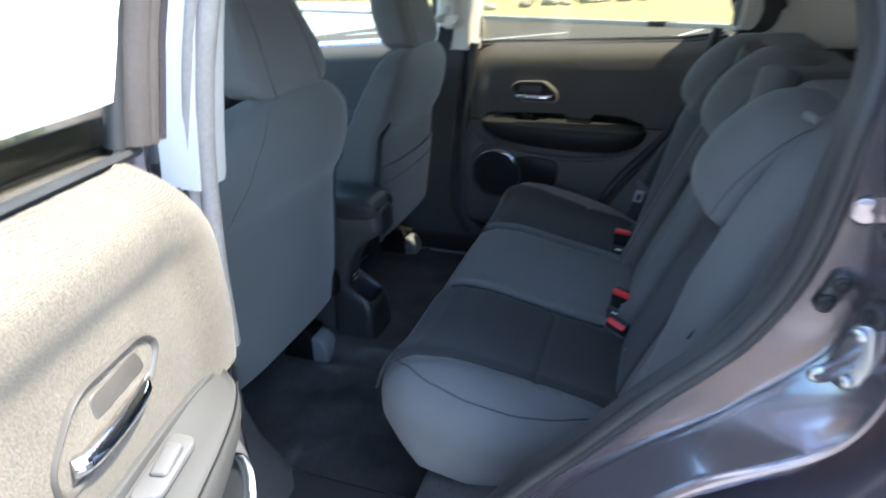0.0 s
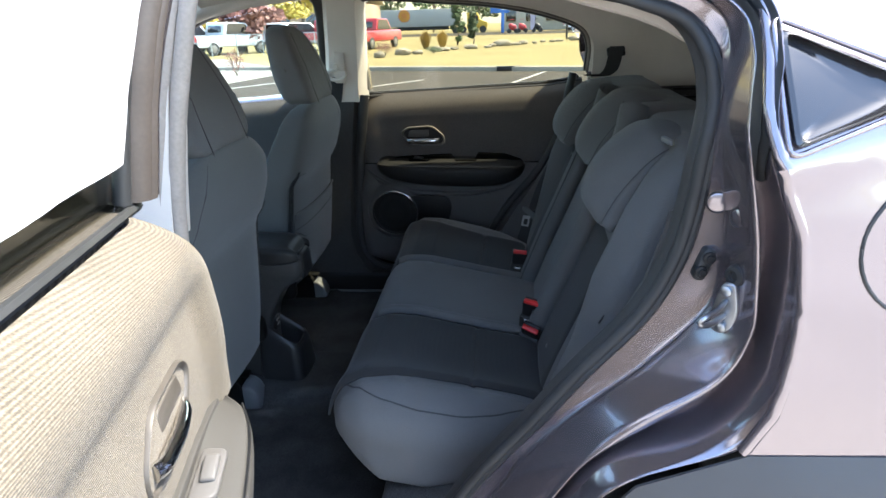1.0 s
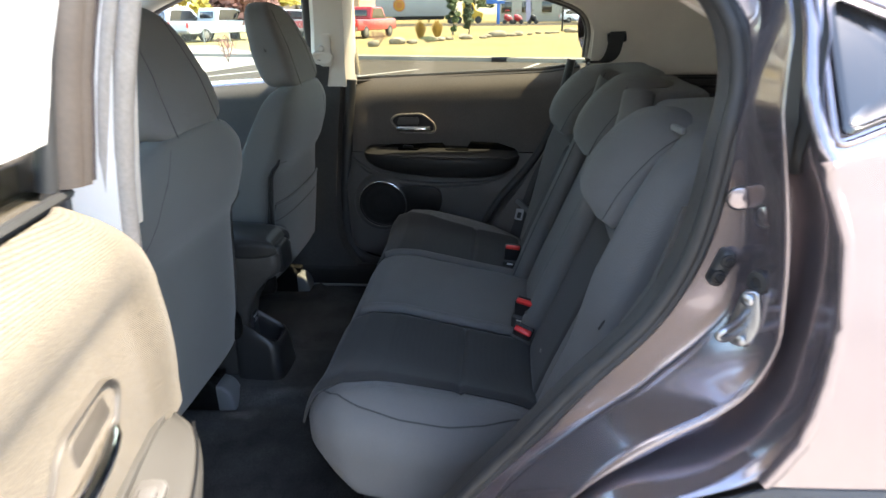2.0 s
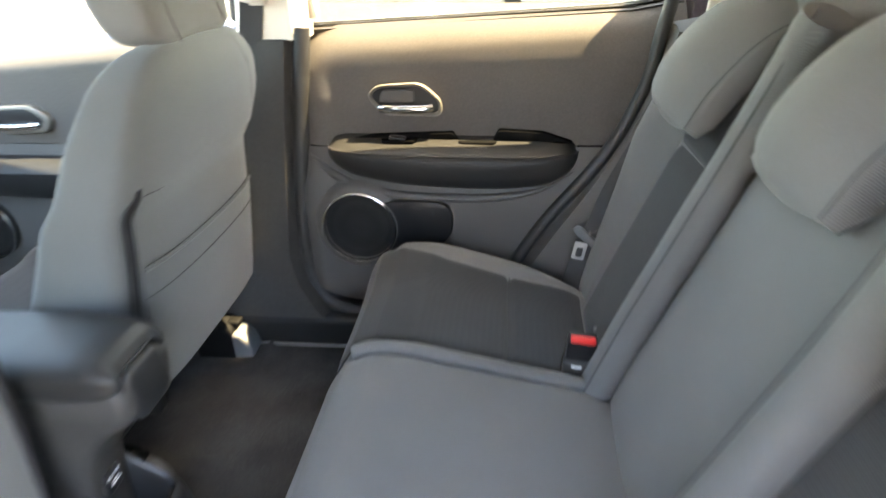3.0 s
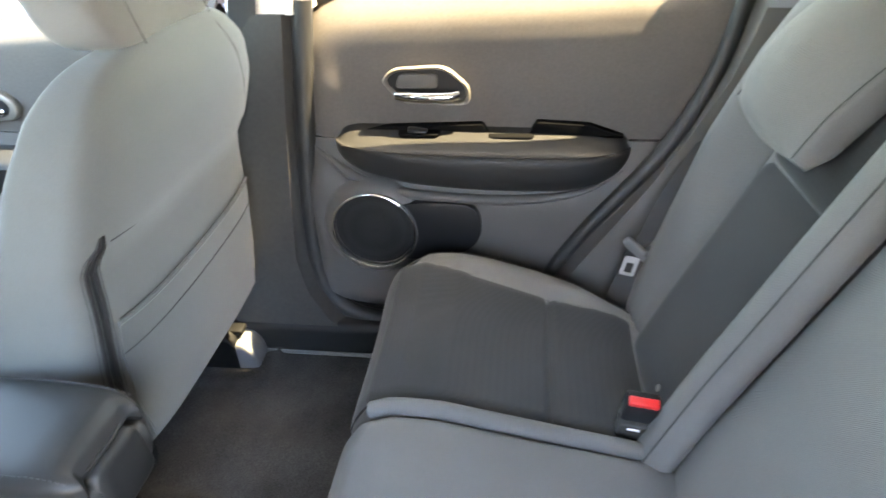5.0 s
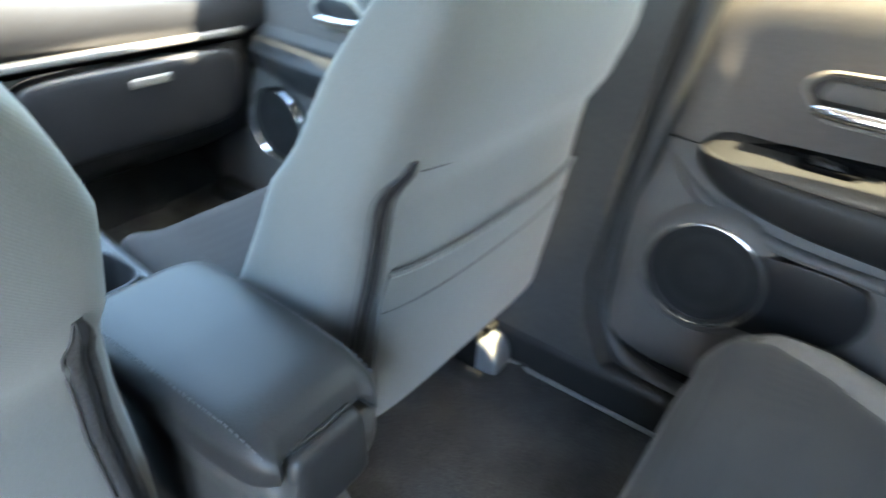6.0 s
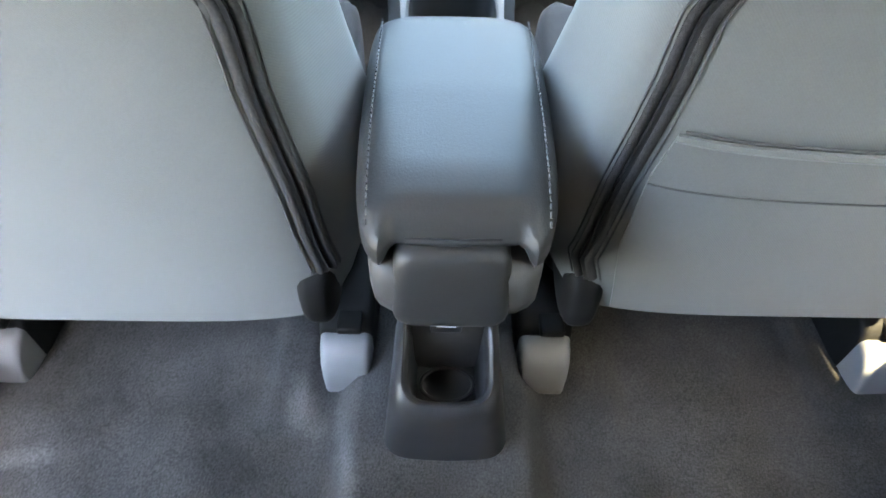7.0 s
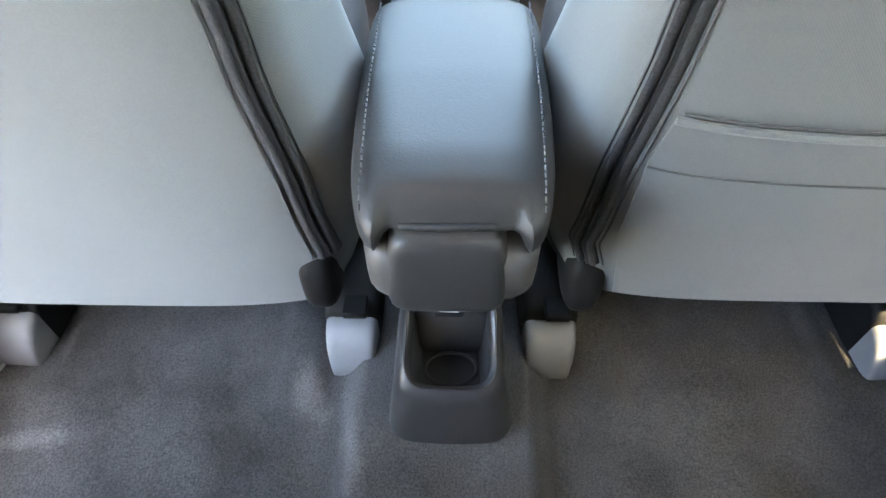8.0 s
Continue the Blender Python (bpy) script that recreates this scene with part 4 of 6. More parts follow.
def front_door(side):
    """A closed front door with its trim, on either side."""
    d = thing("front_door", "closed front door with cloth trim and speaker", "car door", (-1.2, side * .75, .40))
    xf = None if side > 0 else Matrix.Diagonal((1, -1, 1, 1))
    def p(name, bm, mat, parent=None, label=""):
        return part(name, bm, mat, parent or d, label, xf=xf)
    p("upper_trim", sheet(30, 16, lambda u, v: (-1.72 + .90 * u, .655 + .04 * max(0, v - .8) * 5 * max(0, v - .8) * 5, .85 + (1.02 + .065 * u - .85) * v), .006), DOORSOFT, label="dark upper door trim")
    p("lower_trim", sheet(24, 16, lambda u, v: (-1.72 + .88 * u, .65 - .03 * min(1, (1 - v) * 3), .42 + .43 * v), .006), DOORGREY)
    rings = []
    for x, zb, zt, yi in ((-1.58, .80, .822, .64), (-1.55, .77, .826, .60), (-1.40, .745, .826, .575), (-1.1, .735, .825, .572), (-.92, .75, .822, .59), (-.87, .78, .815, .64)):
        rings.append([(x, .665, zt), (x, yi + .02, zt), (x, yi, zt - .02), (x, yi + .004, zb + .02), (x, yi + .02, zb), (x, .665, zb)])
    p("armrest", loft(rings), VINYL, label="black armrest")
    m = pose(-1.475, .604, .655, 90)
    spk = p("speaker", lathe([(0, -.003), (.06, -.006), (.078, -.009), (.080, -.014)], 36, m), SPEAKER)
    p("speaker_ring", lathe([(.0785, -.004), (.0790, .003), (.0805, .0046), (.0820, .003), (.0824, -.002)], 36, m), CHROME, spk)
    out = fillet([(-1.40, .910), (-1.375, .937), (-1.28, .942), (-1.24, .910), (-1.255, .878), (-1.36, .874)], .018, 5)
    bez = p("handle_bezel", slab(out, .640, .66, "y", .004), SILVER)
    p("handle_cup", slab([(-1.32 + (x + 1.32) * .8, .909 + (z - .909) * .74) for x, z in out], .6385, .65, "y", .001), SMOOTH, bez)
    p("door_lever", tube([(-1.37, .64, .892), (-1.32, .632, .894), (-1.27, .64, .896)], .008, 8), CHROME, bez)
    p("outer_skin", slab(fillet([(-1.80, .36), (-.72, .36), (-.712, 1.10), (-1.84, 1.02)], .03, 4), .70, .868, "y", .03, 4), PAINT)
    p("window_surround", tube(catmull([(-1.76, .72, 1.03), (-1.45, .70, 1.24), (-1.2, .675, 1.36), (-1.0, .66, 1.41), (-.80, .655, 1.42), (-.785, .69, 1.25), (-.80, .72, 1.10)], 6), .022, 8), PLASTIC)
    pane = p("window_pane", sheet(10, 6, lambda u, v: (-1.72 + .92 * u + .55 * v * (1 - u), .715 - .06 * v, 1.02 + .07 * u + .32 * v), .004), GLASS, label="clear window pane")
    return d


front_door(1)
front_door(-1)
# paper sheet stuck to the open door's pane
note = part("paper_sheet", sheet(16, 10, lambda u, v: (-.640 - .015 * v + .65 * u, lerp(1.10 + .28 * v, [1.08, 1.2, 1.3, 1.42], [.735, .715, .690, .650]) - .026 - .002 * math.sin(22 * u + 3 * v), 1.148 + .012 * u + .217 * v), .0012), LABELWHITE, None, xf=SWING)
tagged(note, "large white paper sheet taped inside the open door's window", "paper sheet")


# ---------------------------------------------------------------- front seats
def seat_rear_x(z):
    return lerp(z, [.56, .70, .82, .903, .918, .936, 1.0, 1.06, 1.13], [-.788, -.771, -.757, -.749, -.741, -.727, -.706, -.694, -.698])


def front_seat(side):
    yc = side * .34
    low = .594 if side > 0 else .566
    seat = thing("car_seat", "dark grey cloth front seat" + (" with a pocket on its back" if side > 0 else " with a plain zipped back"), "car seat", (-.95, yc, .38), "front seats")

    def y_of(a, h, b):
        w = lerp(h, [0, .06, .14, .32, .5, .8, .92, 1], [.208, .226, .245, .240, .229, .226, .205, .17])
        return yc + a * (w + .045 * (1 - b) / 2 * (1 - .6 * h))

    def back(b, a, c):
        h = max(0, (c + 1) / 2 - .05) / .95
        z = low + (1.125 - low) * h - .012 * abs(a) ** 3 * max(0, 2 * h - 1)
        t = lerp(h, [0, .03, .09, .35, .6, 1], [.03, .08, .145, .135, .095, .055]) + .022 * max(0, abs(a) - .6) * 2.5
        x = seat_rear_x(z) - .012 * abs(a) ** 4 - t * (1 - b) / 2 * (lerp(h, [0, .07, .14], [.25, .35, 1]) if b > 0 else 1)
        return (x, y_of(a, h, b), z)
    shell = part("backrest", pad(back, 26, 7.0), BACKCLOTH, seat, "smooth grey cloth seat back")

    def on_back(y, z, off=.002):
        c = max(-.97, min(.97, (.05 + .95 * (z - low) / (1.125 - low)) * 2 - 1))
        w = lerp((c + 1) / 2, [0, .06, .14, .32, .5, .8, .92, 1], [.208, .226, .245, .240, .229, .226, .205, .17])
        a = (y - yc) / w
        a = max(-.992, min(.992, a))
        q = max(0, 1 - abs(a) ** 7 - abs(c) ** 7) ** (1 / 7)
        p = back(q, a, c)
        return (p[0] + off, p[1], p[2])
    def at_edge(a, z, off):
        c = (.05 + .95 * (z - low) / (1.125 - low)) * 2 - 1
        q = max(0, 1 - abs(a) ** 7 - abs(c) ** 7) ** (1 / 7)
        x, y, z = back(q, -side * a, c)
        return (x + off * q, y - side * off * (1 - q), z)
    # zipped slit down the inner edge: two tapes and the teeth between them
    line = catmull([(.900, .952), (.911, .92), (.917, .88), (.915, .82), (.915, .75), (.916, .69), (.925, .640)], 8)
    for off, r, mat, nm in ((-.021, .0047, ZIP, "zip_tape"), (.019, .0047, ZIP, "zip_tape"), (0, .0024, SMOOTH, "zip_teeth")):
        part(nm, tube([at_edge(a + off * min(1, .25 + i / 9), z, .0012) for i, (a, z) in enumerate(line)], [r * min(1, .3 + i / 10) for i in range(len(line))], 8, flat=.5, up=(1, .3 * side, 0)), mat, shell)
    for off in (-.046, .040):
        part("zip_stitch", tube([at_edge(a + off * min(1, .25 + i / 9), z, .001) for i, (a, z) in enumerate(line)], .0009, 5), STITCH, shell)
    teeth = bmesh.new()
    fine = catmull(line, 12)
    for i in range(0, len(fine), 2):
        a, z = fine[i]
        add(teeth, box(at_edge(a, z, .0028), (.003, .0042, .0011), 0))
    part("zip_chain", teeth, SMOOTH, shell, "black zip teeth")
    # seams from the headrest over the shoulders
    part("seam", tube([on_back(yc + side * y, z, -.0004) for y, z in catmull([(.098, 1.108), (.140, 1.05), (.172, .985), (.192, .95), (.202, .90), (.206, .80), (.204, .70), (.198, .62)], 6)], .0008, 5), SEAM, shell)
    if side > 0:
        # thin dark line drawn for the shade in the back panel's crease
        part("panel_crease", tube([on_back(yc + .19 * t, .925 + .012 * t * t, -.001) for t in np.linspace(-1, 1, 14)], .0008, 5), SEAM, shell)
    if side > 0:
        def pocket(u, v):
            z = .606 + (.822 - .606) * v
            y0 = lerp(z, [.60, .70, .78, .83], [.150, .134, .134, .142])
            y1 = .535 - .02 * (1 - v)
            y = y0 + (y1 - y0) * u
            x, _, _ = on_back(y, z, .006)
            return (x + .006 * math.sin(math.pi * u) * v, y, z - .003 * math.sin(math.pi * u) * v)
        pk = part("seat_pocket", sheet(24, 16, pocket, .003), BACKCLOTH, seat, "flat cloth pocket on the seat back")
        part("pocket_hem", tube([pocket(u, .992) for u in np.linspace(0, 1, 20)], .0030, 6), BACKCLOTH, pk)
        # dark bead drawn as the shadow in the pocket's mouth
        part("pocket_shadow", tube([(pocket(u, 1)[0] - .002, pocket(u, 1)[1], pocket(u, 1)[2] + .003) for u in np.linspace(.01, .99, 20)], .0010, 5), SEAM, pk)
        part("pocket_seam", tube([(pocket(u, .79)[0] + .0016, *pocket(u, .79)[1:]) for u in np.linspace(0, 1, 40)], .0008, 5), SEAM, pk)
    part("recliner_cover", pad(lambda a, b, c: (-.850 + .068 * a, side * (.126 + .021 * b), .617 + .045 * c - .02 * a), 8, 3.5), MATTBLACK, seat, "black plastic recliner cover")

    # headrest
    def rest(b, a, c):
        z = 1.222 + .108 * c - .018 * a * a * (c > 0)
        w = lerp(c, [-1, -.3, .5, 1], [.132, .128, .108, .088])
        return (-.738 - .30 * (z - 1.12) + .052 * b * (1 - .25 * max(0, c)) - .012 * (1 - a * a), yc + a * w, z)
    hr = part("headrest", pad(rest, 18, 5.0), FABRIC, seat, "dark grey cloth headrest")
    for s in (1, -1):
        part("headrest_seam", tube([rest(1.0 - .04 * abs(c), s * .60, c * .98) for c in np.linspace(-.95, .9, 14)], .0008, 5), SEAM, hr)
        part("headrest_post", tube([(-.74, yc + s * .06, 1.08), (-.745, yc + s * .06, 1.14)], .007, 8), CHROME, seat)

    # seat cushion with side wings
    def squab(b, a, c):
        t = (b + 1) / 2
        x = -1.34 + .45 * t
        zt = lerp(t, [0, .12, .5, 1], [.60, .645, .625, .60]) + .035 * max(0, abs(a) - .65) * 2.8
        return (x, yc + a * (.235 - .02 * (1 - t)), .46 + (zt - .46) * (c + 1) / 2)
    part("seat_cushion", pad(squab, 16, 6.0), KNIT, seat, "dark cloth seat cushion")
    part("seat_base", box((-1.12, yc, .45), (.36, .40, .07), .02), SMOOTH, seat)
    # floor rails ending in grey covers
    for dy in (-side * .218, side * .205):
        y = yc + dy
        part("seat_rail", box((-1.09, y, .415), (.46, .05, .05), .006), MATTBLACK, seat, "black seat rail")
        w = .031
        cover = loft([[(x, q, z) for q, z in fillet([(y - w * k, .35), (y + w * k, .35), (y + w * k, zt), (y - w * k, zt)], .012, 5)]
                      for x, zt, k in ((-.868, .436, 1.02), (-.862, .438, 1.03), (-.846, .434, 1.01), (-.834, .424, .97), (-.826, .410, .91), (-.822, .396, .82), (-.821, .385, .70))])
        hood = loft([[(x, q, z) for q, z in fillet([(y - w * k, .35), (y + w * k, .35), (y + w * k, zt), (y - w * k, zt)], .012, 5)]
                     for x, zt, k in ((-.95, .462, 1.1), (-.90, .462, 1.1), (-.876, .456, 1.09), (-.866, .446, 1.07), (-.862, .436, 1.04))])
        part("rail_hood", hood, MATTBLACK, seat, "black plastic rail end hood")
        part("rail_cover", cover, RAILGREY, seat, "grey plastic rail end cover")
        part("rail_clip", box((-.868, y + .006, .452), (.03, .03, .012), .003), MATTBLACK, seat)
    return seat


front_seat(1)
front_seat(-1)

# ---------------------------------------------------------------- rear seat
rear_seat = thing("rear_bench", "dark grey cloth rear bench seat with three headrests", "car seat", (-.2, 0, .50))


def bench_end(x):
    """Where the bench ends sideways: rounded in front, drawn in beside the backrest."""
    return lerp(x, [-.52, -.48, -.42, -.33, -.25, -.18, -.13, -.08], [.52, .55, .575, .582, .568, .54, .505, .48])


def cushion_top(x, y):
    """Height of the bench: a high front roll, a dished middle, rounded outer ends."""
    z = lerp(x, [-.52, -.505, -.48, -.44, -.38, -.23, -.08], [.580, .625, .660, .676, .674, .642, .612])
    z += .020 * bump_at(abs(y), .48, .07) 
    z -= .030 * max(0, 1 - (bench_end(x) - abs(y)) / .085) ** 2
    return z


def seam_y(x):
    return lerp(x, [-.52, -.42, -.34, -.23, -.08], [.505, .482, .462, .448, .446])


def bench_form(y0, y1, raise_mid=0.0):
    def f(b, a, c):
        t = (b + 1) / 2
        y = y0 + (y1 - y0) * (a + 1) / 2
        x = -.520 + .470 * t + .03 * (1 - t) * max(0, (abs(y) - .42) / .155) ** 2
        if abs(y) > .162:
            y = math.copysign(.162 + (abs(y) - .162) * (bench_end(x) - .162) / .413, y)
        zt = cushion_top(x, y) + raise_mid
        e = min(1, (1 - abs(a)) * 9)
        zt -= .012 * (1 - e) ** 2
        # pulled seams
        if y0 * y1 > 0:
            zt -= .009 * bump_at(abs(y), seam_y(x), .007)
            if abs(y) < .44:
                zt -= .008 * bump_at(x, -.23, .006)
        zb = lerp(t, [0, .15, .35, 1], [.55, .515, .508, .51])
        if c < 0:
            x += .03 * (1 - t) * -c
        return (x, y, zb + (zt - zb) * (c + 1) / 2)
    return f


def bench(y0, y1, raise_mid=0.0):
    return pad(bench_form(y0, y1, raise_mid), 40, 9.0)


cush = part("seat_cushion", bench(-.575, -.162), FABRIC, rear_seat, "rounded dark cloth seat cushion")
part("seat_cushion", bench(.162, .575), FABRIC, rear_seat)
part("seat_cushion_middle", bench(-.160, .160, .010), FABRIC, rear_seat, "raised middle seat cushion")


def insert(s):
    """Knit panel let into a seat cushion, from the backrest over the front roll."""
    def f(u, v):
        x = -.507 + .420 * u ** 1.3
        ya, yb = .182, seam_y(x) - .008
        y = s * (ya + (yb - ya) * v)
        dip = .012 * bump_at(u, 0, .04) + .007 * (bump_at(u, 1, .03) + bump_at(v, 0, .03) + bump_at(v, 1, .03))
        z = cushion_top(x, y) + .004 - dip - .007 * bump_at(x, -.23, .005)
        return (x - .004 * (1 - u) ** 8, y, z)
    return sheet(90, 40, f, .004)


for s in (1, -1):
    part("cushion_insert", insert(s), KNIT, rear_seat, "black knit cloth insert")
    part("cushion_seam", tube([(-.23, s * y, cushion_top(-.23, y) - .0035) for y in np.linspace(.186, seam_y(-.23) - .01, 16)], .0016, 5), SEAM, rear_seat)
    form = bench_form(*((.162, .575) if s > 0 else (-.575, -.162)))
    edge = [form(b, s * k, (1 - k ** 9 - abs(b) ** 9) ** (1 / 9)) for b, k in ((b, lerp(b, [-.95, -.8, -.5, .2, .85], [.52, .68, .78, .83, .85])) for b in np.linspace(-.95, .82, 30))]
    part("cushion_piping", tube([(x, y, z + .0004) for x, y, z in edge], .0016, 6), SEAM, rear_seat, "dark piping along the cushion's outer edge")


def back_x(z):
    return lerp(z, [.57, .62, .70, .80, .95, 1.05, 1.12, 1.17], [-.094, -.078, -.048, -.008, .052, .090, .112, .125])


def backrest(y0, y1, thick=.10, wing=0, side=1):
    def f(b, a, c):
        y = y0 + (y1 - y0) * (a + 1) / 2
        z = .57 + .585 * (c + 1) / 2
        out = max(0, (abs(y) - .415) / .14)
        z -= .022 * out ** 2 * max(0, c) * wing
        x = back_x(z) - wing * lerp(z, [.62, .70, .79, .92, 1.04, 1.10, 1.13], [0, .010, .026, .050, .050, .038, .016]) * (math.sin(math.pi / 2 * min(1, out / .6)) - .30 * max(0, out - .6) / .4)
        x -= .010 * math.cos(a * 1.4)
        # seams beside and across the middle panel
        if wing:
            x += .008 * bump_at(abs(y), .405 + .12 * max(0, z - .98), .007)
            x += .006 * bump_at(abs(y), .215 - .15 * max(0, z - .98), .006)
        t = thick * (1 + b) / 2
        return (x + t + .02 * (1 + b), y, z + .012 * (1 + b) * .3)
    return pad(f, 36, 9.0)


part("backrest", backrest(-.562, -.162, wing=1), FABRIC, rear_seat, "dark cloth backrest with a padded wing")
part("backrest", backrest(.162, .562, wing=1), FABRIC, rear_seat)
part("backrest_middle", backrest(-.160, .160, .10), FABRIC, rear_seat, "narrow middle backrest")


def back_insert(s, z0, z1):
    def f(u, v):
        z = z0 + (z1 - z0) * v
        w0, w1 = .195 - .10 * max(0, z - .98), .395 + .06 * max(0, z - .98)
        y = s * (w0 + (w1 - w0) * u)
        dip = .007 * (bump_at(u, 0, .04) + bump_at(u, 1, .04) + bump_at(v, 0, .03) + bump_at(v, 1, .03))
        a = (abs(y) - .336) / .21
        return (back_x(z) - .010 * math.cos(a * 1.4) - .0035 + dip, y, z)
    return sheet(24, 30, f, .003)


for s in (1, -1):
    for z0, z1 in ((.605, .938), (.942, 1.125)):
        part("backrest_insert", back_insert(s, z0, z1), KNIT, rear_seat, "black knit backrest insert")
    # padded roll between the outer and middle backrests
    roll = catmull([(back_x(z) - .012, s * y, z) for z, y in ((.600, .166), (.74, .172), (.84, .174), (.95, .176), (1.05, .174), (1.12, .166), (1.155, .150))], 8)
    part("backrest_roll", tube([(x - .006, y, z) for x, y, z in roll], .031, 14, flat=.85), FABRIC, rear_seat, "padded cloth roll")
    part("roll_seam", tube([(x - .026, y - s * .019, z + .010) for x, y, z in roll], .0011, 5), SEAM, rear_seat)
    part("cushion_roll", tube([(x, s * .163, cushion_top(x, .16) + .006) for x in np.linspace(-.47, -.11, 16)], .012, 8), FABRIC, rear_seat)


END = catmull([(-.014, 1.030), (.010, 1.078), (.050, 1.130), (.087, 1.160), (.120, 1.169), (.146, 1.166)], 5)
MID = catmull([(-.018, 1.019), (-.038, 1.054), (-.028, 1.100), (.002, 1.145), (.050, 1.184), (.105, 1.190), (.160, 1.172)], 5)
UNDER = [(.150, 1.150), (.118, 1.142), (.086, 1.118), (.052, 1.072), (.024, 1.030), (.003, 1.016)]


def hook_front(q, k):
    """A point on the headrest's bulging front: q across from -1 to 1, k along from the lip to the top."""
    e, m = END, MID
    a = Vector(e[min(len(e) - 1, round(k * (len(e) - 1)))])
    b = Vector(m[min(len(m) - 1, round(k * (len(m) - 1)))])
    t = 1 - abs(q) ** 2.4
    return a.lerp(b, t)


def hook_rest(y0, half, dx=0.0, dz=0.0):
    """A low hook-shaped headrest that hangs over the seat back."""
    rings = []
    qs = [-1.04, -1.03, -1.0] + list(np.linspace(-.96, .96, 19)) + [1.0, 1.03, 1.04]
    for q in qs:
        c = max(-1, min(1, q))
        ring = [tuple(hook_front(c, k)) for k in np.linspace(0, 1, 22)] + UNDER
        s = 1.0 if abs(q) <= 1 else (.93 if abs(q) < 1.035 else .75)
        cx, cz = .06, 1.10
        # lift the lip at the very ends so that the corner is rounded
        rings.append([(cx + (x - cx) * s + dx, y0 + half * q, cz + (z - cz) * s + dz) for x, z in ring])
    return loft(rings)


for y0, half, dx, dz in ((-.352, .100, .014, -.030), (.352, .100, .014, -.030), (0, .085, .040, -.012)):
    hr = part("headrest", hook_rest(y0, half, dx, dz), FABRIC, rear_seat, "low hook-shaped cloth headrest")
    for s in (1, -1):
        edge = [(hook_front(1, k).x - .001 + dx, y0 + s * half * .995, hook_front(1, k).y + dz + .001) for k in np.linspace(0, 1, 22)]
        part("headrest_seam", tube(edge, .0008, 5), SEAM, hr)
for s in (1, -1):
    part("belt_guide", slab(fillet([(.084, s * .458), (.092, s * .456), (.098, s * .494), (.090, s * .496)], .003, 3), 1.146, 1.155, "z", .002), RAILGREY, rear_seat, "grey belt guide on the seat shoulder")
    part("release_strap", tube([(.062, s * .535, 1.0), (.030, s * .548, .93), (-.01, s * .552, .86)], taper(.0035, 3, 1), 6), SMOOTH, rear_seat)
    for x, y, z in ((-.085, s * .205, .70), (-.07, s * .44, .75)):
        part("anchor_stud", lathe([(0, .002), (.004, .002), (.005, 0)], 14, pose(x - .014, y, z, 0, -70, 0)), DOORGREY, rear_seat)


def buckle(name, at, tilt, turn, red_up=True, lab="black belt buckle with a red button"):
    b = thing(name, lab, "seat belt buckle", at, "rear belt buckles")
    m = pose(*at, *tilt) @ Matrix.Scale(.88, 4)
    body = part("buckle_body", box((0, 0, 0), (.026, .050, .078), .005, seg=3), SMOOTH, b, xf=m)
    part("release_button", box((-.006, 0, .0385), (.014, .043, .010), .0025), RED, body, "red release button", xf=m)
    part("buckle_mouth", box((.007, 0, .0385), (.008, .044, .003), .001), SMOOTH, body, "black slot rim", xf=m)
    low = part("buckle_shroud", box((-.010, 0, -.030), (.024, .056, .046), .005, seg=3), PLASTIC, b, xf=m)
    part("shroud_window", box((-.0225, .004, -.016), (.002, .018, .005), .0005), LABELWHITE, low, xf=m)
    part("buckle_stalk", box((.0, 0, -.068), (.012, .036, .05), .004), SMOOTH, b, xf=m)
    return b


buckle("belt_buckle", (-.100, -.160, .678), (8, -16, 68), 0)
buckle("belt_buckle", (-.102, -.190, .640), (22, -40, 55), 0)
buckle("belt_buckle", (-.120, .197, .662), (4, -14, 84), 0)

# far rear belt: webbing down the pillar and over the shoulder, tongue hanging by the seat side
def ribbon(pts, wide, across, thick=.0016):
    """A flat strap along points."""
    w = Vector(across).normalized() * wide / 2
    rings = []
    for i, p in enumerate(pts):
        p = Vector(p)
        a, b = Vector(pts[max(0, i - 1)]), Vector(pts[min(len(pts) - 1, i + 1)])
        n = (b - a).cross(w).normalized() * thick
        rings.append([p - w - n, p + w - n, p + w + n, p - w + n])
    return loft(rings)


belt = thing("rear_seat_belt", "black webbing belt hanging beside the seat back", "seat belt", (.1, .55, .62))
part("webbing", ribbon(catmull([(.185, .572, 1.235), (.17, .562, 1.17), (.14, .545, 1.15), (.10, .52, 1.155)], 6), .046, (1, .2, 0)), BELT, belt)
part("webbing", ribbon(catmull([(.01, .555, .90), (-.02, .549, .84), (-.042, .542, .79), (-.060, .538, .735), (-.072, .535, .705)], 6), .046, (.75, -.2, .6)), BELT, belt)
part("webbing", ribbon(catmull([(-.076, .534, .700), (-.084, .530, .66), (-.096, .525, .62), (-.105, .515, .58)], 6), .046, (.85, -.2, .4)), BELT, belt)
m = Matrix(((.74, .25, .62, -.077), (-.10, .96, -.25, .527), (-.66, .12, .74, .700), (0, 0, 0, 1)))
tg = part("belt_tongue", pad(lambda a, b, c: (.032 * a, .006 * b, .0095 * c), 10, 4), RAILGREY, belt, "grey belt tongue", xf=m)
ring = fillet([(-.014, -.044), (.012, -.044), (.013, -.006), (-.013, -.006)], .004, 3)
hole = [(x * .5, -.028 + (z + .025) * .55) for x, z in ring]
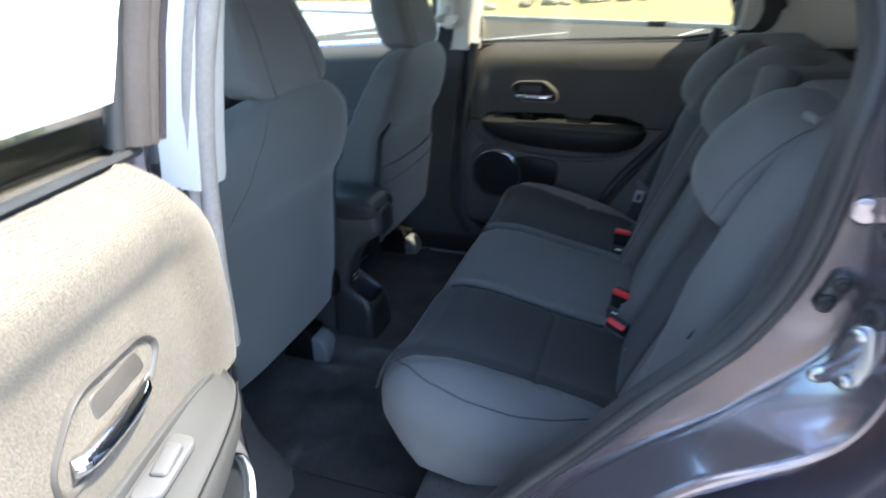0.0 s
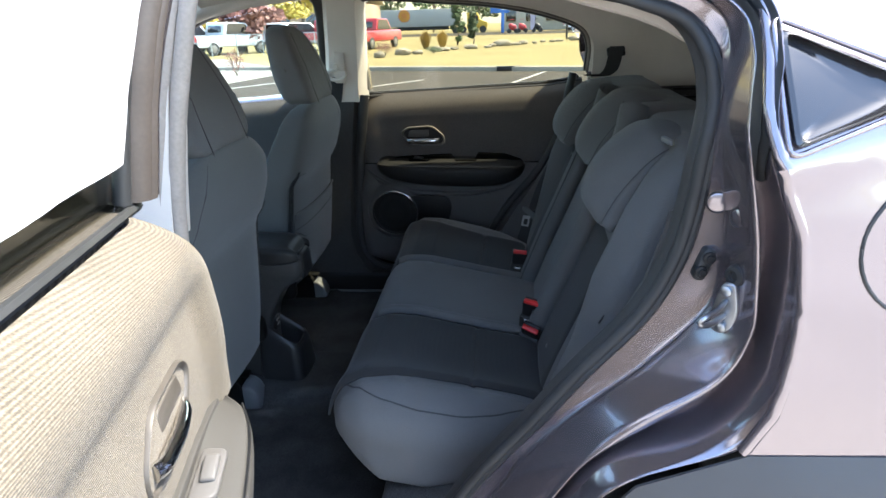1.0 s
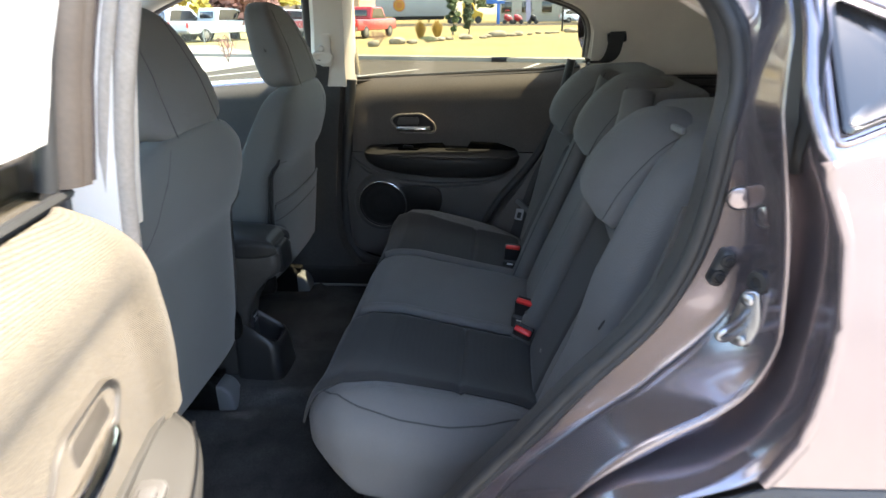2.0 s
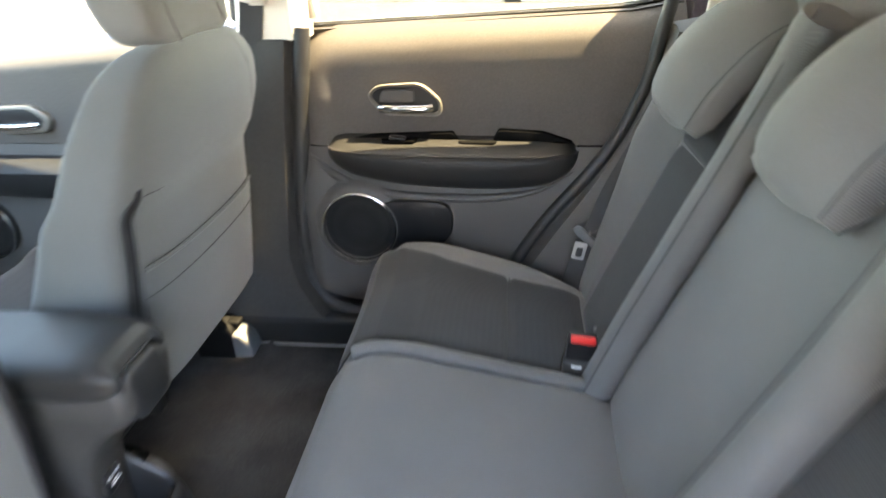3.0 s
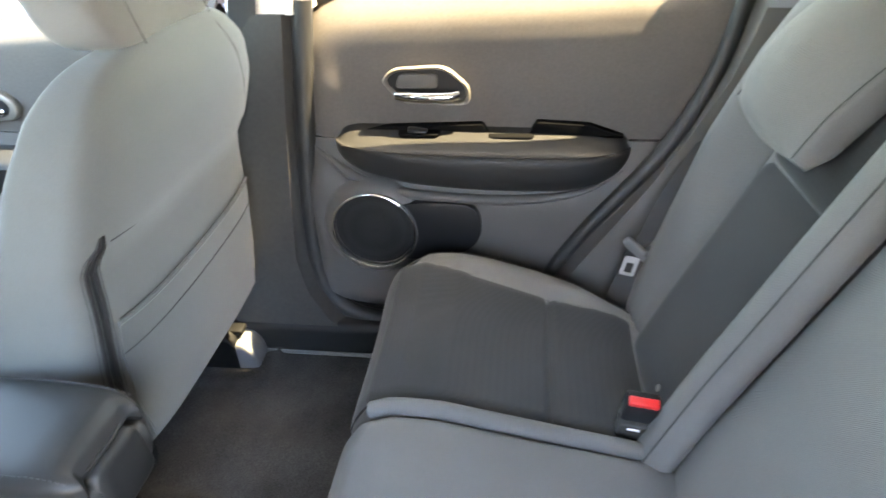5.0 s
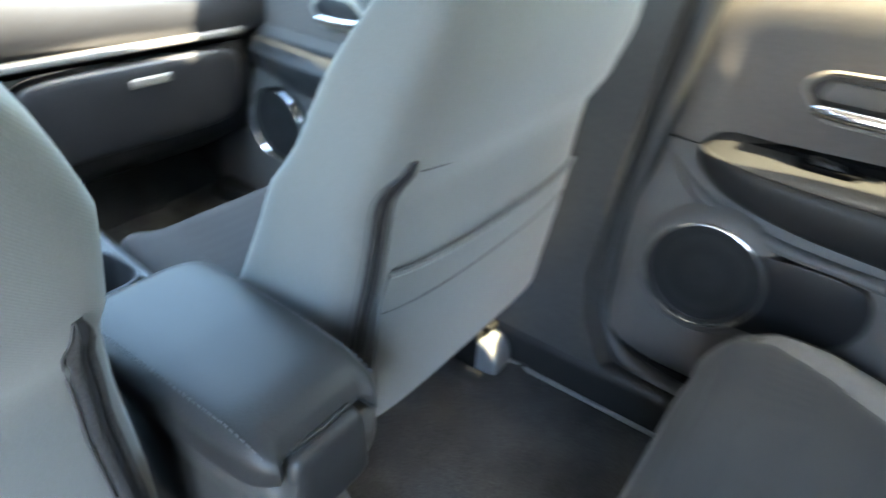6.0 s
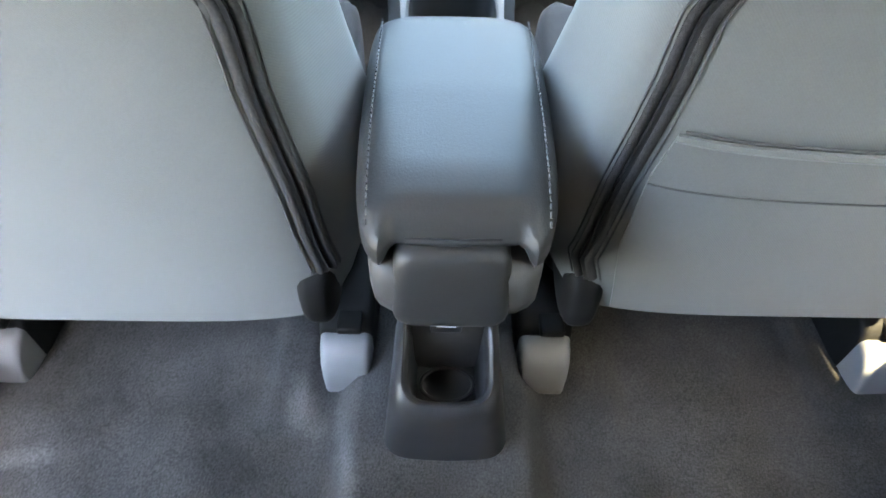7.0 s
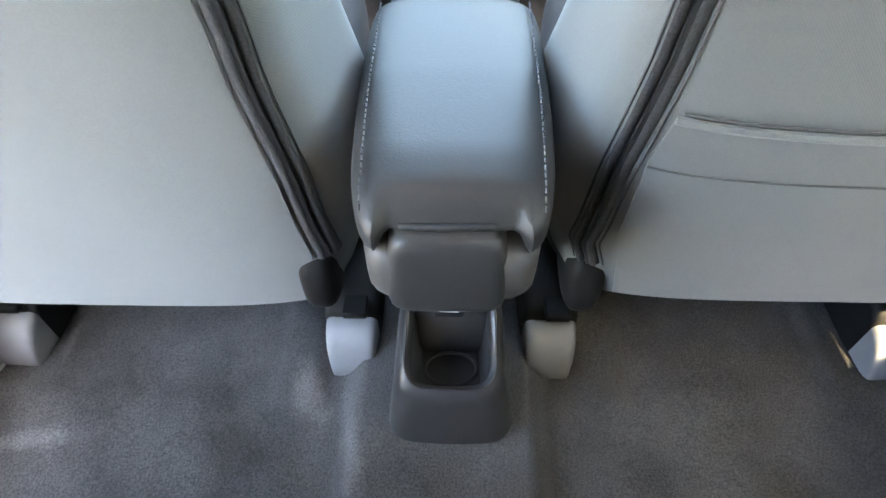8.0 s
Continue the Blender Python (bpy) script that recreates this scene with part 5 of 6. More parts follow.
part("tongue_blade", loft([[(x, -.001, z) for x, z in ring], [(x, .001, z) for x, z in ring], [(x, .001, z) for x, z in hole], [(x, -.001, z) for x, z in hole]], wrap=True), BRIGHTSTEEL, tg, "bright steel tongue blade", xf=Matrix(((.95, .10, .15, -.087), (-.10, .99, .02, .512), (-.15, -.05, .985, .702), (0, 0, 0, 1))))

# far front belt at the B pillar
belt2 = thing("front_seat_belt", "black webbing belt at the middle pillar", "seat belt", (-.74, .62, .50))
part("webbing", ribbon([(-.735, .632, 1.155), (-.748, .634, 1.09), (-.79, .640, .86), (-.82, .63, .55)], .046, (1, .15, 0)), BELT, belt2)
anchor = part("belt_loop", tube([(-.735 + .034 * math.cos(a), .624 + .004 * math.sin(2 * a), 1.162 + .016 * math.sin(a)) for a in np.linspace(0, 2 * math.pi, 24, False)], .0065, 8, True), PILLAR, belt2, "light grey belt loop")
part("loop_bolt", lathe([(0, .006), (.008, .006), (.011, 0)], 16, pose(-.735, .62, 1.19, 90)), PILLAR, anchor)

# ceiling belt retractor with a label
unit = thing("ceiling_belt_unit", "belt retractor hanging from the headliner with a white label", "seat belt", (.30, .28, 1.50))
part("retractor_cover", box((.30, .28, 1.475), (.10, .075, .05), .012), PILLAR, unit)
tag = part("label_card", box((.262, .255, 1.432), (.045, .002, .045), .0005, (0, 0, 12)), LABELWHITE, unit, "white paper label")
for k in range(3):
    part("print_bar", box((.262, .2535, 1.444 - .011 * k), (.03 - .006 * k, .0015, .004), 0, (0, 0, 12)), SMOOTH, tag)
part("belt_clip", box((.25, .27, 1.402), (.05, .03, .025), .005), SMOOTH, unit)
part("clip_hook", tube([(.245, .262, 1.395), (.24, .26, 1.37), (.25, .258, 1.36)], .004, 6), STEEL, unit)

# ---------------------------------------------------------------- centre console
console = thing("centre_console", "black centre console with a padded armrest lid and rear cup bin", "console", (-.9, 0, .40))


def lid(b, a, c):
    t = (b + 1) / 2
    x = -.978 + .284 * t
    w = lerp(t, [0, .1, .6, 1], [.070, .074, .072, .067])
    top = lerp(t, [0, .1, .5, .8, .9, .96, 1], [.790, .803, .806, .804, .799, .791, .778]) - .010 * abs(a) ** 4
    bot = lerp(t, [0, .75, .9, 1], [.752, .746, .748, .756])
    # the rear middle of the lid is cut back over the latch
    cut = max(0, min(1, (.74 - abs(a)) * 9))
    if t > .86:
        x -= .014 * cut * (t - .86) / .14
        bot += (.772 - bot) * cut
    return (x, a * w, bot + (top - bot) * (c + 1) / 2)


lid_ob = part("armrest_lid", pad(lid, 30, 5.5), VINYL, console, "padded black vinyl armrest lid")
for s in (1, -1):
    line = [lid(t, s * .86, .965) for t in np.linspace(-.80, .90, 42)]
    stitches = bmesh.new()
    for i in range(0, len(line) - 1):
        a, b = Vector(line[i]), Vector(line[i + 1])
        add(stitches, tube([a + Vector((0, 0, .0014)), a.lerp(b, .62) + Vector((0, 0, .0014))], .0009, 4))
    part("lid_stitch", stitches, STITCH, lid_ob, "grey thread stitches")
latch = pad(lambda b, a, c: (-.716 + .024 * b - .003 * c, -.003 + a * (.0405 - .002 * c), .7385 + .037 * c), 14, 6)
part("lid_latch", latch, VINYL, console, "black grained lid latch")
part("latch_lip", tube([(-.709, -.034, .7765), (-.706, -.003, .778), (-.709, .028, .7765)], .0024, 8), VINYL, console)
# bin under the lid, narrowing towards the floor
body = loft([[(x0, -w, z), (x0, w, z), (x1 - .02, w, z), (x1 - .006, w * .93, z), (x1, w * .75, z), (x1, -w * .75, z), (x1 - .006, -w * .93, z), (x1 - .02, -w, z)]
             for z, x0, x1, w in ((.40, -1.0, -.812, .046), (.55, -1.0, -.808, .046), (.60, -1.0, -.796, .048), (.65, -1.0, -.768, .051), (.685, -1.0, -.735, .054), (.698, -1.0, -.712, .055), (.708, -1.0, -.702, .057), (.724, -1.0, -.697, .0600), (.752, -1.0, -.697, .0600), (.760, -1.0, -.705, .057))])
part("console_body", body, PLASTIC, console, "black plastic console body")
# rear cup bin: one moulding whose rim slopes up towards the console, rolled over into the hollow
def bin_ring(xr, w, zr, zf, r):
    """A level outline round the bin, open corners rounded, lifted towards its front."""
    ring = fillet([(-.850, -w * .86), (-.800, -w * .93), (xr, -w * .97), (xr + .004, 0), (xr, w * .97), (-.800, w * .93), (-.850, w * .86)], r, 7)
    return [(x, y, zr + (zf - zr) * max(0, min(1.3, (xr - x) / (xr + .800)))) for x, y in ring]


rings = [bin_ring(*q) for q in ((-.719, .076, .372, .372, .030), (-.722, .074, .392, .392, .030), (-.725, .069, .430, .440, .029), (-.727, .0625, .468, .500, .028), (-.729, .058, .486, .524, .027),
                                (-.732, .0545, .496, .537, .026), (-.736, .0505, .5005, .544, .025), (-.741, .0465, .4995, .544, .023), (-.745, .0435, .495, .539, .021), (-.748, .0415, .480, .515, .020),
                                (-.751, .039, .455, .462, .020), (-.755, .035, .446, .448, .020), (-.775, .012, .444, .444, .005))]
part("cup_bin", loft(rings), DASH, console, "black moulded cup bin open at the top")
part("bin_rim", tube([(x + .0006 * (x > -.76), y, z + .0006) for x, y, z in bin_ring(-.7375, .0492, .5005, .5445, .0245)], .0014, 6, True), VINYL, console)
part("cup_ring", tube([(-.778 + .023 * math.cos(a), .0005 + .029 * math.sin(a), .466 + .004 * math.cos(a)) for a in np.linspace(0, 2 * math.pi, 28, False)], .0025, 6, True), VINYL, console)
socket = part("socket_cover", box((-.804, -.002, .553), (.010, .033, .038), .003), SMOOTH, console, "black power socket cover")


def letters(text, size, m, mat, parent, name="lettering"):
    cu = bpy.data.curves.new(name, "FONT")
    cu.body, cu.size, cu.extrude, cu.align_x, cu.align_y = text, size, .0003, "CENTER", "CENTER"
    tmp = bpy.data.objects.new(name, cu)
    dg = bpy.context.evaluated_depsgraph_get()
    me = bpy.data.meshes.new_from_object(tmp.evaluated_get(dg))
    bpy.data.objects.remove(tmp)
    bm = bmesh.new()
    bm.from_mesh(me)
    bpy.data.meshes.remove(me)
    return part(name, bm, mat, parent, xf=m, smooth=False)


letters("OUTLET", .0075, pose(-.7985, -.002, .562, 90, 0, 90), LABELWHITE, socket)
part("print_bar", box((-.7985, -.002, .553), (.0008, .012, .002), 0), LABELWHITE, socket)
part("print_bar", box((-.7985, -.002, .548), (.0008, .020, .002), 0), LABELWHITE, socket)

# forward part of the console: cup well, gear gate and lever
DECK = ((-.965, .064, .735), (-1.045, .068, .735), (-1.130, .074, .735), (-1.15, .076, .735), (-1.30, .085, .745), (-1.48, .095, .775), (-1.62, .11, .82))


def deck_ring(x, w, z):
    return [(x, -w, .40), (x, w, .40), (x, w, z - .02), (x, w - .014, z), (x, -w + .014, z), (x, -w, z - .02)]


deck = loft([deck_ring(*r) for r in DECK[:2]])
add(deck, loft([deck_ring(*r) for r in DECK[2:]]))
for s in (1, -1):
    add(deck, loft([[(x, s * .048, .40), (x, s * w, .40), (x, s * w, z - .02), (x, s * (w - .014), z), (x, s * .048, z)] for x, w, z in DECK[1:3]]))
part("console_deck", deck, DASH, console, "satin black console deck")
cup = [(-1.0875 + sx * (.0425 if sx < 0 else .0425), sy * .048) for sx, sy in ((-1, -1), (1, -1), (1, 1), (-1, 1))]
def well_ring(k, z, r):
    return [(-1.0875 + (x + 1.0875) * k, y * k, z) for x, y in fillet(cup, r, 6)]
well = part("cup_well", loft([well_ring(1.06, .733, .03), well_ring(1.06, .738, .03), well_ring(1.0, .739, .03), well_ring(.95, .735, .03), well_ring(.88, .69, .03), well_ring(.82, .665, .03), well_ring(.02, .664, .03)], caps=False), SMOOTH, console, "open cup well in the console deck")
gate = part("gear_gate", slab(fillet([(-1.345, -.026), (-1.235, -.030), (-1.235, .030), (-1.345, .026)], .014, 4), .740, .752, "z", .003), SILVER, console, "silver gear lever gate")
part("gate_slot", box((-1.288, 0, .753), (.085, .036, .004), .001), SMOOTH, gate)
lever = part("gear_lever", tube([(-1.30, 0, .75), (-1.305, 0, .80), (-1.31, 0, .84)], .009, 10), CHROME, gate)
part("lever_knob", pad(lambda a, b, c: (-1.312 + .024 * a, .027 * b, .870 + .036 * c), 8, 2.6), SMOOTH, lever, "black gear knob")

# ---------------------------------------------------------------- dashboard
dash = thing("dashboard", "black dashboard with a closed glovebox", "dashboard", (-1.65, 0, .5))
part("dash_top", loft([[(-1.95, y, .80), (-1.62, y, .80), (-1.55, y, .86 + d), (-1.54, y, .93 + d), (-1.60, y, 1.00 + d), (-1.75, y, 1.03), (-1.98, y, 1.0)] for y, d in [(t * .66, .015 * math.cos(4 * t)) for t in np.linspace(-1, 1, 15)]]), DASH, dash, "soft dark dash top")
part("dash_lower", loft([[(-1.95, y, .42), (-1.72, y, .55), (-1.60, y, .62), (-1.57, y, .74), (-1.60, y, .81), (-1.95, y, .81)] for y in np.linspace(-.64, .64, 11)]), DASH, dash)
glove = part("glovebox", pad(lambda a, b, c: (-1.575 + .03 * a + .015 * c, .36 + .22 * b, .735 + .085 * c), 10, 6), DASH, dash, "closed glovebox lid")
part("glovebox_latch", box((-1.534, .37, .785), (.008, .080, .018), .004), SILVER, glove)
part("dash_strip", box((-1.545, .34, .845), (.02, .50, .014), .004), SILVER, dash)
part("screen", box((-1.553, -.02, .93), (.02, .22, .12), .004, (0, -12, 0)), GLOSSBLACK, dash, "dark glossy centre screen")
wheel_m = pose(-1.36, -.36, .93, 0, 65, 0)
steer = thing("steering_wheel", "black leather-rimmed steering wheel below the dashboard", "steering wheel", (-1.36, -.36, .93))
part("rim", tube([(.185 * math.cos(a), .185 * math.sin(a), 0) for a in np.linspace(0, 2 * math.pi, 40, False)], .016, 10, True), VINYL, steer, xf=wheel_m)
part("hub", pad(lambda a, b, c: (.06 * a, .075 * b, .02 * c - .015), 8, 3), SMOOTH, steer, xf=wheel_m)
for ang in (0, 180, 90):
    part("spoke", box((.10 * math.cos(radians(ang)), .10 * math.sin(radians(ang)), -.01), (.13, .03, .014), .004, (0, 0, ang)), SMOOTH, steer, xf=wheel_m)
part("column", tube([(-1.39, -.36, .92), (-1.60, -.36, .84)], .04, 12), SMOOTH, steer)


# ---------------------------------------------------------------- outside
ASPHALT = material("asphalt", (0.052, 0.045, 0.035), 0.95, spots=(.4, .12), grain=(30, .2), bump=(60, .5, .01), spec=.08)
GROUND = material("dry_ground", (0.20, 0.167, 0.078), 0.95, spots=(.15, .15), grain=(6, .15), bump=(20, .5, .02), spec=.05)
CONCRETE = material("kerb_concrete", (0.24, 0.225, 0.19), 0.9, spots=(.8, .1), grain=(20, .1), bump=(40, .4, .006), spec=.1)
LINE = material("road_paint", (0.30, 0.29, 0.26), 0.7, spots=(4, .15))
ROCK = material("pale_rock", (0.24, 0.21, 0.155), 0.95, spec=.1, spots=(2, .2), grain=(14, .2), bump=(9, .7, .04), vary=.15)
STRAW = material("dry_grass", (0.30, 0.19, 0.04), 0.8, spots=(2, .2), vary=.2)
LEAF = material("leaves", (0.06, 0.09, 0.035), 0.7, spots=(1, .3), vary=.25)
RUSSET = material("red_leaves", (0.17, 0.075, 0.055), 0.7, spots=(1, .25))
GOLD = material("golden_leaves", (0.38, 0.30, 0.05), 0.7, spots=(1, .25))
BARK = material("bark", (0.10, 0.075, 0.055), 0.9, spots=(6, .2), bump=(20, .6, .02))
WHITEPAINT = material("white_vehicle_paint", (0.50, 0.51, 0.52), 0.35, spots=(.6, .04), coat=.6)
REDPAINT = material("red_vehicle_paint", (0.32, 0.012, 0.016), 0.35, spots=(.6, .06), coat=.6)
BLUE = material("blue_sign", (0.05, 0.16, 0.50), 0.5, spots=(.6, .08))
YELLOW = material("yellow_paint", (0.42, 0.27, 0.02), 0.45, spots=(.6, .08))
TRAILER = material("trailer_side", (0.27, 0.275, 0.27), 0.5, spots=(.3, .06))
ORANGE = material("orange_disc", (0.35, 0.12, 0.015), 0.6, spots=(1, .1))
WALLTAN = material("tan_wall", (0.36, 0.25, 0.17), 0.9, spots=(.3, .1), bump=(6, .3, .02))
WALLGREY = material("grey_wall", (0.30, 0.30, 0.28), 0.9, spots=(.3, .1))
ROOFING = material("roof_sheet", (0.50, 0.47, 0.42), 0.7, spots=(.3, .1))
BANNER = material("lilac_banner", (0.26, 0.26, 0.40), 0.8, spots=(1.5, .12))
WIRE = material("fence_wire", (0.35, 0.37, 0.36), 0.4, 0.8)


def setting(name, bm, mat, label, category):
    return tagged(part(name, bm, mat, None), label, category, kind="structure")


INDOORS = set(bpy.data.objects)
ground = setting("ground", sheet(40, 40, lambda u, v: (2500 * (2 * u - 1) ** 3, 2500 * (2 * v - 1) ** 3, -.02)), GROUND, "dry pale sandy ground reaching the horizon", "ground")
kerb_y = lambda x: 17.0 - .33 * x
# unseen pale ground round the car, added to bounce light into the cabin
BOUNCE = material("bounce_concrete", (0.27, 0.252, 0.225), 0.9, spots=(.5, .15), grain=(24, .15), bump=(50, .4, .006), spec=.15)
setting("bounce_ground", slab([(-60, -40), (60, -40), (60, 7), (-60, 7)], -.018, 0, "z"), BOUNCE, "unseen pale ground added to bounce light into the car", "car park")
setting("car_park", slab([(-60, 7), (30, 7), (-60, kerb_y(-60))], -.018, 0, "z"), ASPHALT, "sunlit grey asphalt car park", "car park")
setting("kerb", loft([[(x, kerb_y(x), -.02), (x, kerb_y(x), .11), (x, kerb_y(x) + .03, .13), (x, kerb_y(x) + .30, .13), (x, kerb_y(x) + .32, -.02)] for x in np.linspace(-50, 40, 40)]), CONCRETE, "pale concrete kerb", "kerb")
setting("road", slab([(-200, 108), (-200, 130), (200, 68), (200, 45)], -.016, .004, "z"), ASPHALT, "grey road beyond the rocks", "road")
setting("pavement", slab([(-46, 9.5), (-8.2, 9.5), (-7.0, 19), (-14, 29), (-46, 33)], -.016, .006, "z"), CONCRETE, "bright concrete apron", "pavement")
for i, (x0, y0, x1, y1) in enumerate(((-3.9, 12.0, -2.2, 14.6), (-.3, 12.0, 1.0, 16.4), (3.0, 11.4, 4.4, 15.2), (-7.2, 12.6, -5.6, 15.6))):
    d = Vector((y1 - y0, x0 - x1)).normalized() * .05
    setting("marking_%d" % (i + 1), slab([(x0 - d.x, y0 - d.y), (x1 - d.x, y1 - d.y), (x1 + d.x, y1 + d.y), (x0 + d.x, y0 + d.y)], .001, .005, "z"), LINE, "worn white parking line", "marking")
solid("storm_drain", slab(fillet([(-.35, -.02), (.42, -.02), (.42, .14), (-.35, .14)], .02), kerb_y(0) - .03, kerb_y(0) + .1, "y", .01), SMOOTH, "dark storm drain slot in the kerb", "drain")

rnd = random.Random(4)


def boulder(at, r):
    bm = bmesh.new()
    bmesh.ops.create_icosphere(bm, subdivisions=2, radius=1)
    q = Vector((rnd.random() * 9, rnd.random() * 9, 0))
    sx, sy, sz = r * rnd.uniform(.9, 1.6), r * rnd.uniform(.7, 1.1), r * rnd.uniform(.45, .7)
    for v in bm.verts:
        k = 1 + .35 * noise.noise(v.co * 1.6 + q)
        v.co = Vector((v.co.x * sx * k + at[0], v.co.y * sy * k + at[1], v.co.z * sz * k + sz * .55))
    solid("boulder", bm, ROCK, "pale weathered landscaping boulder on dry ground", "rock", group="boulders")


for i in range(22):
    t = i / 21
    boulder((-6.6 + 14 * t + rnd.uniform(-.3, .3), 25.5 + 23.5 * t ** .8 + rnd.uniform(-.8, .8), 0), rnd.uniform(.16, .36))


def leaves(n, f, size):
    """Many small leaf blades round the places that f gives, as one mesh."""
    vs, fs = [], []
    for i in range(n):
        c = Vector(f(i))
        a = Vector((rnd.uniform(-1, 1), rnd.uniform(-1, 1), rnd.uniform(-1, 1))).normalized() * size * rnd.uniform(.6, 1.3)
        b = a.orthogonal().normalized() * size * rnd.uniform(.4, .8)
        k = len(vs)
        vs += [c - a, c + b, c + a, c - b]
        fs.append((k, k + 1, k + 2, k + 3))
    me = bpy.data.meshes.new("leaves")
    me.from_pydata(vs, [], fs)
    bm = bmesh.new()
    bm.from_mesh(me)
    bpy.data.meshes.remove(me)
    return bm


def tree(at, h, w, mat, label, trunk=.3, n=700, columnar=False):
    t = thing("tree", label, "tree", at, "trees")
    x, y, _ = at
    part("trunk", tube([(x, y, 0), (x + .03 * h, y, h * .4), (x, y, h * .8)], .03 * h ** .8, 8), BARK, t)
    for k in range(4):
        a = k * 1.7
        part("limb", tube([(x, y, h * (.3 + .1 * k)), (x + .3 * w * math.cos(a), y + .3 * w * math.sin(a), h * (.5 + .1 * k))], .012 * h ** .8, 6), BARK, t)
    blobs = [(rnd.uniform(-1, 1), rnd.uniform(-1, 1), rnd.uniform(trunk, 1), rnd.uniform(.25, .5)) for _ in range(14)]

    def f(i):
        bx, by, bz, br = blobs[i % 14]
        k = (1.1 - bz) if columnar else math.sin(math.pi * min(1, (bz - trunk) / (1 - trunk) * .85 + .12))
        d = Vector((rnd.gauss(0, 1), rnd.gauss(0, 1), rnd.gauss(0, 1))).normalized() * br * rnd.random() ** .4
        return (x + w * .5 * (bx * k * .8 + d.x), y + w * .5 * (by * k * .8 + d.y), h * (bz * .92) + d.z * w * .35)
    part("crown", leaves(n, f, .05 * w + .03), mat, t, smooth=False)
    return t


def tuft(at, h, w, mat, label, n=620):
    x, y, _ = at
    vs, fs = [], []
    for i in range(n):
        a, r = rnd.uniform(0, 6.3), rnd.random() ** .5
        top = Vector((x + .55 * w * r * math.cos(a), y + .55 * w * r * math.sin(a), h * (1 - .35 * r) * rnd.uniform(.7, 1.05)))
        foot = Vector((x + .16 * w * math.cos(a) * r, y + .16 * w * math.sin(a) * r, 0))
        side = Vector((-math.sin(a), math.cos(a), 0)) * .009
        k = len(vs)
        vs += [foot - side, foot + side, top + side * .4, top - side * .4]
        fs.append((k, k + 1, k + 2, k + 3))
    me = bpy.data.meshes.new("blades")
    me.from_pydata(vs, [], fs)
    bm = bmesh.new()
    bm.from_mesh(me)
    bpy.data.meshes.remove(me)
    solid("grass_tuft", bm, mat, label, "grass tuft", group="grass tufts", smooth=False)


tuft((-4.7, 36.0, 0), 1.15, .75, STRAW, "tall golden ornamental grass tuft")
tuft((-3.75, 36.4, 0), 1.15, .75, STRAW, "tall golden ornamental grass tuft")


def shrub(at, h, w, mat, label, n=420):
    x, y, _ = at
    t = thing("shrub", label, "shrub", at, "shrubs")
    for k in range(7):
        a = k * .9
        part("stem", tube([(x, y, 0), (x + .22 * w * math.cos(a), y + .22 * w * math.sin(a), h * .5), (x + .38 * w * math.cos(a), y + .38 * w * math.sin(a), h * .85)], .008, 5), BARK, t)
    def f(i):
        d = Vector((rnd.gauss(0, 1), rnd.gauss(0, 1), rnd.gauss(0, 1))).normalized() * rnd.random() ** .5
        return (x + .5 * w * d.x, y + .5 * w * d.y, h * (.58 + .42 * d.z))
    part("foliage", leaves(n, f, .028), mat, t, smooth=False)


shrub((-5.6, 27.5, 0), .75, .9, RUSSET, "low russet shrub among the boulders")
shrub((-8.4, 17.4, 0), .85, .7, RUSSET, "sparse reddish shrub on the concrete apron", 300)
shrub((-3.6, 30.0, 0), .35, .9, LEAF, "low grey-green shrub among the boulders")
tree((-3.25, 42.2, 0), 3.4, 1.25, LEAF, "narrow dark green columnar tree", .05, 2800, True)
tree((-2.2, 43.5, 0), 2.3, 1.15, LEAF, "small narrow green columnar tree", .05, 2400, True)
tree((-16.5, 38, 0), 4.2, 4.2, RUSSET, "purple-leaved ornamental tree behind the fence", .3, 1600)
tree((-14.6, 44, 0), 4.6, 3.6, GOLD, "golden autumn tree behind parked cars", .3, 1200)
tree((-22.0, 44, 0), 4.4, 4.0, GOLD, "yellow-green tree behind parked pickups", .3, 900)
for i, (x, y, h) in enumerate(((-20, 112, 8), (-13, 118, 10), (-5, 122, 9.5), (0, 118, 8), (16, 104, 9), (24, 112, 8.5), (10, 126, 9), (31, 104, 7), (-28, 112, 9))):
    tree((x, y, 0), h, h * .8, LEAF, "broad green tree beyond the road", .2, 700)


